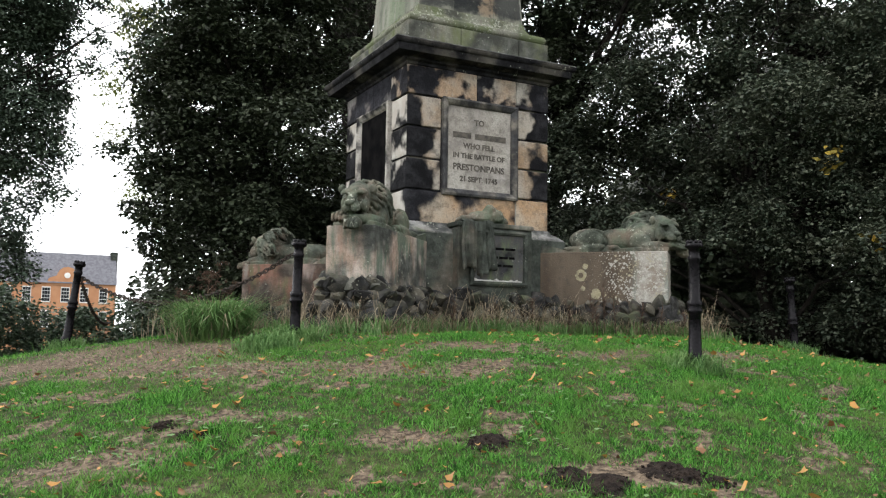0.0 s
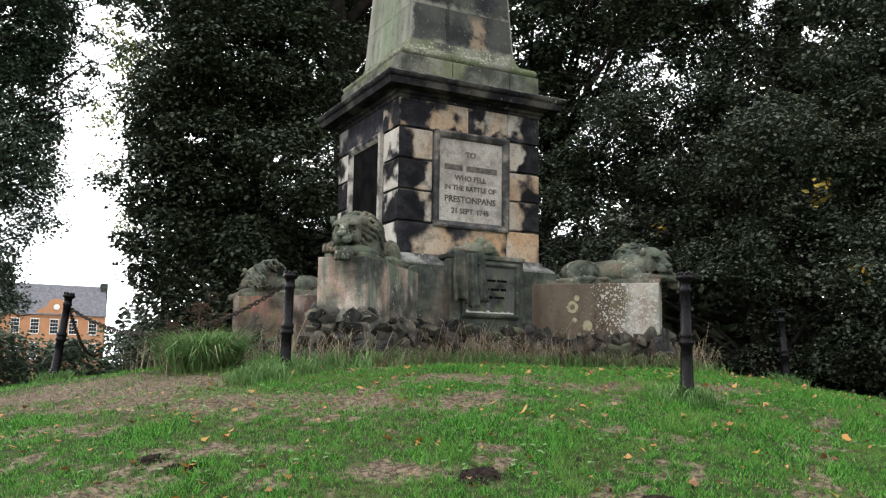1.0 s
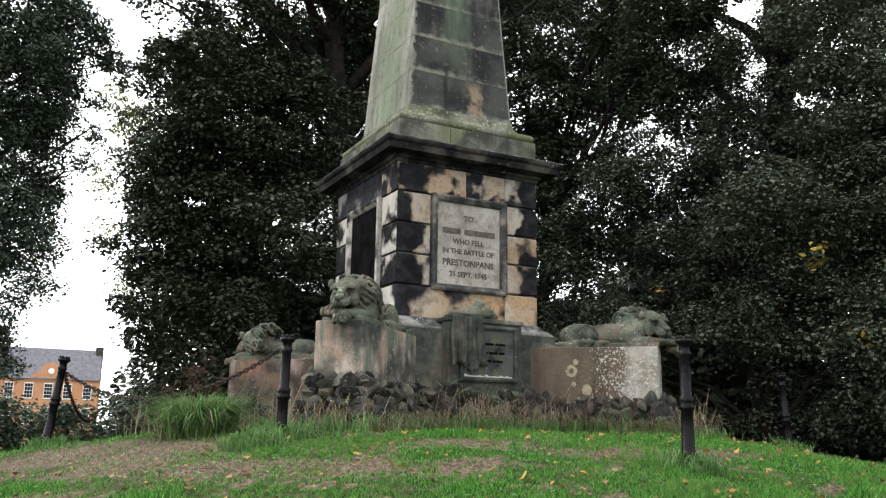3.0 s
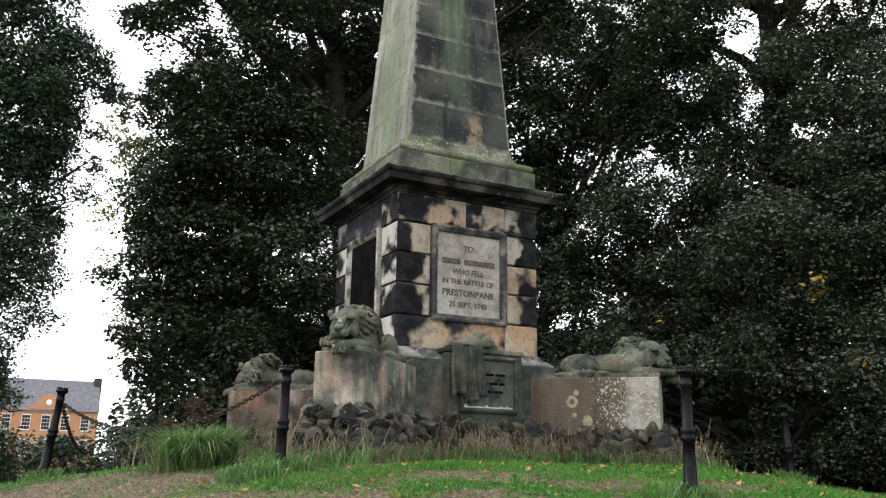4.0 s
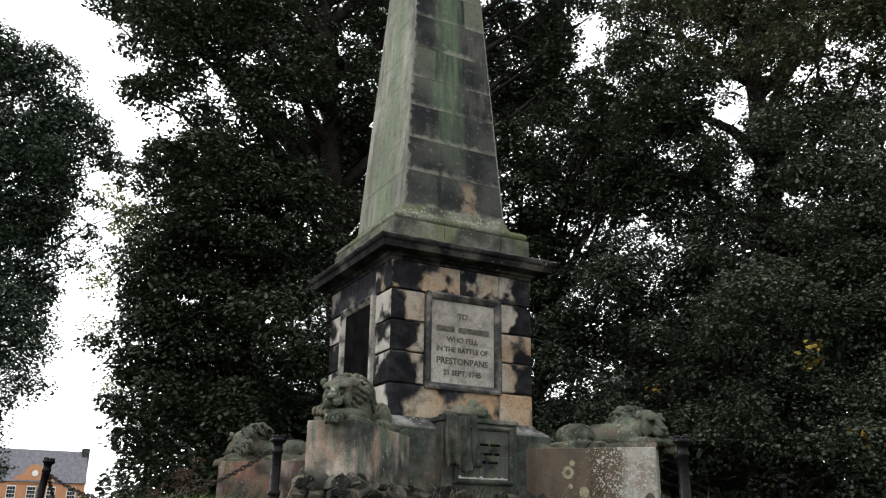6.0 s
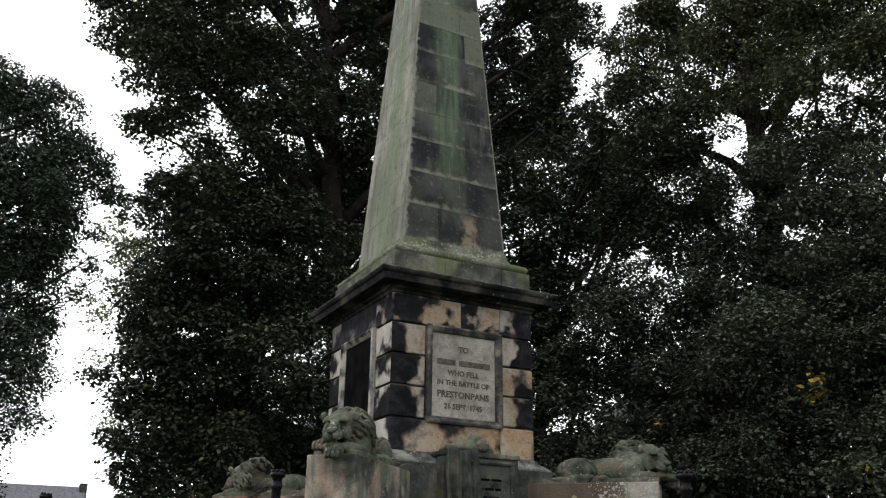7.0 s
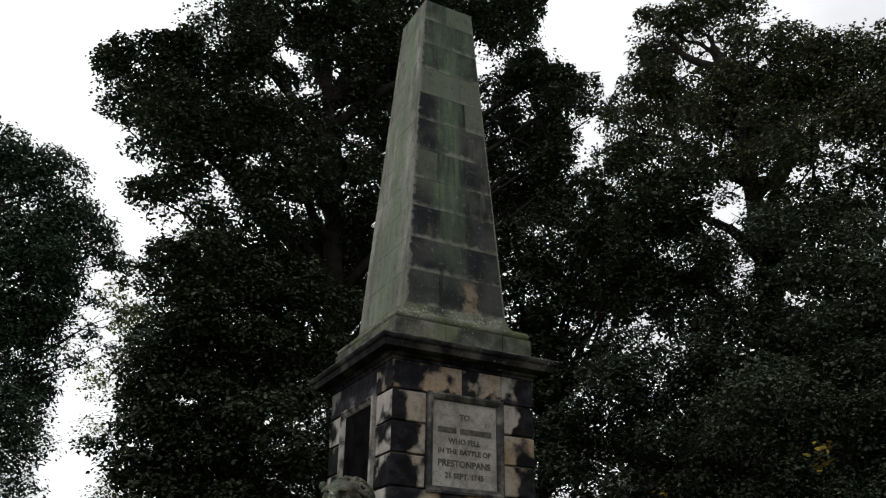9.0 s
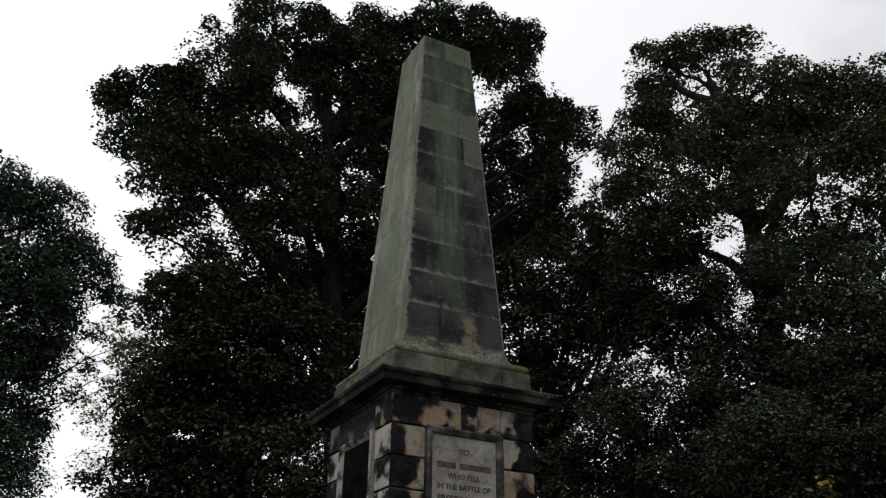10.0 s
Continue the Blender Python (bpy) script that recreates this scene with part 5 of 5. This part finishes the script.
tagged(new("woodland", quads("woodland", wq, M_LEAF_A)), "dark undergrowth of the wood behind the trees", "woodland", kind="stuff")


# ---- rough growth round the base ----
def ring_points(n, r0, r1, spread):
    a = rng.uniform(-np.pi, np.pi, n)
    edge = 1.75 / np.maximum(np.abs(np.cos(a)), np.abs(np.sin(a)))
    d = np.abs((np.degrees(a) + 360) % 90 - 45)
    edge = np.where(d < 9, 3.6, edge)
    r = edge + rng.uniform(r0, r1, n) + rng.normal(0, spread, n)
    keep = rng.uniform(0, 1, n) < 0.12 + 1.1 * np.clip(np.sin(17 * a + 2 * np.sin(5 * a)) * 0.5 + 0.5 * np.sin(29 * a + 1) + 0.25, 0, 1)
    a, r = a[keep], r[keep]
    return r * np.cos(a), r * np.sin(a)


px, py = ring_points(7500, -0.02, 0.36, 0.08)
arching("dry_stalks", px, py, 0.40, 0.0030, 1.6, M_DRY, "dry straw-coloured stalks round the monument's base")
px, py = ring_points(2000, 0.0, 0.3, 0.08)
arching("dry_stalks", px, py, 0.62, 0.0035, 0.9, M_DRY, "taller dead stalks leaning against the rockwork")
px, py = ring_points(24000, 0.0, 0.5, 0.12)
arching("rank_grass", px, py, 0.20, 0.005, 0.8, M_TUSSOCK, "long green grass round the monument's base")
for az, side, n in ((-45, -1, 1800), (-135, 1, 1300), (135, 1, 1000)):
    u, w = rng.uniform(1.7, 3.7, n), side * (0.44 + np.abs(rng.normal(0, 0.13, n)))
    c, sn = math.cos(radians(az)), math.sin(radians(az))
    px, py = u * c - w * sn, u * sn + w * c
    half = n // 2
    arching("dry_stalks", px[:half], py[:half], 0.25, 0.0030, 1.9, M_DRY, "tangled dry stalks along the foot of a pedestal")
    arching("rank_grass", px[half:], py[half:], 0.22, 0.005, 0.9, M_TUSSOCK, "rank green grass along the foot of a pedestal")
px, py = rng.normal(-3.92, 0.13, 3000), rng.normal(-2.4, 0.12, 3000)
arching("grass_tussock", px, py, 0.38, 0.007, 1.25, M_TUSSOCK, "large green tussock of long grass", True)
px, py = rng.normal(-3.92, 0.15, 700), rng.normal(-2.4, 0.13, 700)
arching("dry_stalks", px, py, 0.33, 0.004, 1.6, M_DRY, "dead blades in the large tussock")
px, py = rng.normal(-3.3, 0.32, 700), rng.normal(0.9, 0.5, 700)
arching("dry_stalks", px, py, 0.50, 0.004, 0.45, M_DRY, "tall dead stalks beside the tussock")
for (x, y, *_), k in zip(POSTS, range(4)):
    px, py = rng.normal(x, 0.11, 700), rng.normal(y, 0.11, 700)
    arching("grass_tuft", px, py, 0.16, 0.005, 0.9, M_TUSSOCK, "unmown grass tuft at the foot of a post")
px, py = rng.normal(-3.74, 0.13, 900), rng.normal(-3.82, 0.1, 900)
arching("grass_tuft", px, py, 0.16, 0.005, 0.9, M_TUSSOCK, "dark unmown grass tuft beside a post")

def dead_weed(x, y, tall, twigs, heads, material, label, seed):
    """A dried weed: bent stem, side twigs and, on some, clustered seed heads."""
    r = random.Random(seed)
    bm = bmesh.new()
    stem = [Vector((0.10 * tall * t * t * math.cos(seed), 0.10 * tall * t * t * math.sin(seed), tall * t)) for t in (0, 0.25, 0.5, 0.75, 1)]
    tube(bm, stem, [0.006, 0.005, 0.0045, 0.004, 0.003], 5)
    for k in range(twigs):
        t = r.uniform(0.35, 1.0) if not heads else r.uniform(0.7, 1.0)
        a = stem[min(3, int(t * 4))].lerp(stem[min(4, int(t * 4) + 1)], t * 4 - int(t * 4))
        d = Vector((r.gauss(0, 1), r.gauss(0, 1), 1.3)).normalized() * tall * r.uniform(0.12, 0.28)
        tube(bm, [a, a + d * 0.5 + Vector((0, 0, -0.01)), a + d], [0.003, 0.0025, 0.0015], 4)
        for j in range(heads):
            p = a + d + Vector((r.gauss(0, 0.02), r.gauss(0, 0.02), r.gauss(0, 0.012)))
            bmesh.ops.create_icosphere(bm, subdivisions=1, radius=r.uniform(0.007, 0.014), matrix=Matrix.Translation(p))
    ob = new("dried_weed", mesh("dried_weed", bm, material))
    ob.matrix_world = pose(x, y, ground_at(x, y) - 0.01)
    tagged(ob, label, "weed", "dried weeds by the base")


M_DEADWOOD = plain("brown_dead_stems", (0.035, 0.022, 0.016), (0.09, 0.06, 0.042), 20, 0.95)
for k, (x, y, tall) in enumerate(((-3.1, 1.6, 1.02), (-3.25, 1.2, 0.8), (-3.0, 2.1, 0.9), (-3.6, 0.9, 0.6), (-2.9, 1.3, 0.7))):
    dead_weed(x, y, tall, 11, 9, M_DEADWOOD, "dried brown umbel with seed heads beside the far pedestal", k)
for k, (x, y, tall) in enumerate(((1.15, -2.5, 0.72), (1.3, -2.55, 0.6), (1.05, -2.4, 0.5), (0.35, -2.0, 0.5), (1.55, -2.75, 0.45), (1.8, -2.85, 0.4), (0.8, -2.2, 0.42), (2.05, -3.05, 0.35), (1.0, -2.55, 0.38), (-0.2, -2.0, 0.4), (-0.9, -2.1, 0.42))):
    dead_weed(x, y, tall, 34, 0, M_DEADWOOD, "dark twiggy dried weed before the pale pedestal", k + 20)

# broad-leaved weeds in the turf
n = 2600
px, py = rng.uniform(-7.6, 2.6, n), rng.uniform(-9.3, -4.2, n)
keep = np.sin(1.9 * px + 1.3 * py) * np.sin(2.3 * py - 0.7 * px) > 0.1
wx, wy = px[keep], py[keep]
wz = height(wx, wy) + rng.uniform(0.015, 0.05, len(wx))
wa, wl = rng.uniform(0, 6.28, len(wx)), rng.uniform(0.014, 0.032, len(wx))
ux, uy = np.cos(wa) * wl, np.sin(wa) * wl
wq = np.stack([np.stack([wx - ux, wy - uy, wz - 0.006], -1), np.stack([wx + 0.7 * uy, wy - 0.7 * ux, wz], -1), np.stack([wx + ux, wy + uy, wz + 0.004], -1), np.stack([wx - 0.7 * uy, wy + 0.7 * ux, wz], -1)], 1)
tagged(new("weeds", quads("weeds", wq, M_WEED)), "small broad-leaved weeds in the turf", "weeds", kind="stuff")

# molehills
for x, y, rad, h in MOLES:
    bm = bmesh.new()
    bmesh.ops.create_grid(bm, x_segments=26, y_segments=26, size=rad * 1.5)
    for v in bm.verts:
        d = math.hypot(v.co.x, v.co.y * 1.25) / rad
        k = noise.noise(Vector((x + v.co.x * 9, y + v.co.y * 9, 3.0)))
        lump = noise.noise(Vector((x + v.co.x * 40, y + v.co.y * 40, 1.0)))
        v.co.z = ground_at(x + v.co.x, y + v.co.y) - ground_at(x, y) - 0.02 + (h + 0.02) * max(0, 1.25 - d + 0.35 * k) ** 0.7 + 0.014 * lump
        for f in v.link_faces:
            f.smooth = True
    clods = random.Random(int(1000 * (x + 9)))
    for k in range(70):
        a, d = clods.uniform(0, 6.28), rad * clods.uniform(0, 1.25)
        u, w, q = d * math.cos(a), 0.8 * d * math.sin(a), clods.uniform(0.005, 0.014)
        lift = ground_at(x + u, y + w) - ground_at(x, y) + h * max(0, 1.0 - d / rad) ** 0.7 + 0.3 * q
        bmesh.ops.create_icosphere(bm, subdivisions=1, radius=q, matrix=pose(u, w, lift, clods.uniform(0, 90), 0, clods.uniform(0, 90)) @ Matrix.Diagonal((1.4, 1, 0.8, 1)))
    ob = new("molehill", mesh("molehill", bm, M_SOIL))
    ob.matrix_world = pose(x, y, ground_at(x, y))
    tagged(ob, "dark crumbly molehill in the grass", "molehill", "molehills on the slope")

# fallen leaves, and a litter of small brown scraps
def litter(name, n, lo, hi, material, label):
    q = []
    for x, y in zip(rng.uniform(-8.2, 3.5, n), rng.uniform(-9.2, -3.2, n)):
        sz, a = lo + (hi - lo) * rng.uniform(0, 1) ** 1.6, rng.uniform(0, 6.28)
        z = ground_at(x, y) + rng.uniform(0.012, 0.04)
        tilt, curl = rng.uniform(-0.6, 0.6, 2), rng.uniform(-0.5, 0.9)
        thin = rng.uniform(0.6, 1.0)
        for k, rad in enumerate((1.1, 0.62, 0.95, 0.45, 0.5, 0.9, 0.6, 1.0)):
            u, v = rad * sz * math.cos(a + k * 0.785), thin * rad * sz * math.sin(a + k * 0.785)
            q.append((x + u, y + v, z + tilt[0] * u + tilt[1] * v + curl * u * u / sz))
    tagged(new(name, quads(name, np.array(q), material, 8)), label, "leaves", kind="stuff")


litter("fallen_leaves", 1100, 0.014, 0.046, M_FALLEN, "scattered yellow and brown fallen leaves")
litter("leaf_litter", 2200, 0.005, 0.018, M_SCRAP, "small brown scraps of leaf in the grass")


# ---- far house ----
def house():
    """Two storeys, slate roof with end chimney, curved central gable."""
    root = empty("house", 2.71, 88.5, -0.94, -1.5)
    root.matrix_world = root.matrix_world @ Matrix.Diagonal((0.84, 0.84, 0.84, 1))
    W, D, E, R = 6.2, 7.5, 6.9, 11.0
    bm = box(bmesh.new(), -11, 3.1, 0, D, -3.5, E)
    part("wall", bm, M_HARL, root, "orange harled wall")
    bm = hexa(bmesh.new(), [(-11.2, -0.3, E), (3.2, -0.3, E), (3.2, D + 0.3, E), (-11.2, D + 0.3, E)], [(-11.2, D / 2 - 0.1, R), (3.2, D / 2 - 0.1, R), (3.2, D / 2 + 0.1, R), (-11.2, D / 2 + 0.1, R)])
    part("roof", bm, M_SLATE, root, "grey slate roof")
    part("chimney", box(bmesh.new(), 2.5, 3.4, D / 2 - 0.8, D / 2 + 0.8, R - 2.5, R + 0.4, 0.05), M_BASE, root)
    bm = bmesh.new()
    outline = [(-1.9, E - 0.3), (1.9, E - 0.3), (1.7, E + 0.7), (1.0, E + 1.1), (0.75, E + 1.9), (0.45, E + 2.3), (0, E + 2.45), (-0.45, E + 2.3), (-0.75, E + 1.9), (-1.0, E + 1.1), (-1.7, E + 0.7)]
    a = [bm.verts.new((1.25 * x - 2.75, -0.12, E + 0.85 * (z - E))) for x, z in outline]
    b = [bm.verts.new((1.25 * x - 2.75, 1.5, E + 0.85 * (z - E))) for x, z in outline]
    bm.faces.new(a)
    bm.faces.new(b[::-1])
    for i in range(len(a)):
        j = (i + 1) % len(a)
        bm.faces.new((a[i], b[i], b[j], a[j]))
    part("gable", bm, M_HARL, root, "curved orange gable")
    bm = bmesh.new()
    bmesh.ops.create_cone(bm, cap_ends=True, segments=20, radius1=0.36, radius2=0.36, depth=0.1, matrix=pose(-2.75, -0.16, E + 1.0, 90))
    part("round_window", bm, M_WHITE, root)
    for zc, hh in ((5.45, 1.75), (2.4, 1.9)):
        for xc in (-9.6, -7.3, -5.1, -2.9, -0.7, 1.6):
            win = part("window", box(bmesh.new(), xc - 0.51, xc + 0.51, -0.06, 0.02, zc - hh / 2 - 0.1, zc + hh / 2 + 0.1), M_WHITE, root)
            for i in range(3):
                for j in range(4):
                    part("pane", box(bmesh.new(), xc - 0.44 + i * 0.30, xc - 0.16 + i * 0.30, -0.075, -0.05, zc - hh / 2 + j * hh / 4 + 0.03, zc - hh / 2 + (j + 1) * hh / 4 - 0.03), M_PANE, win)
    tagged(root, "orange two-storey house with a slate roof", "house")


house()
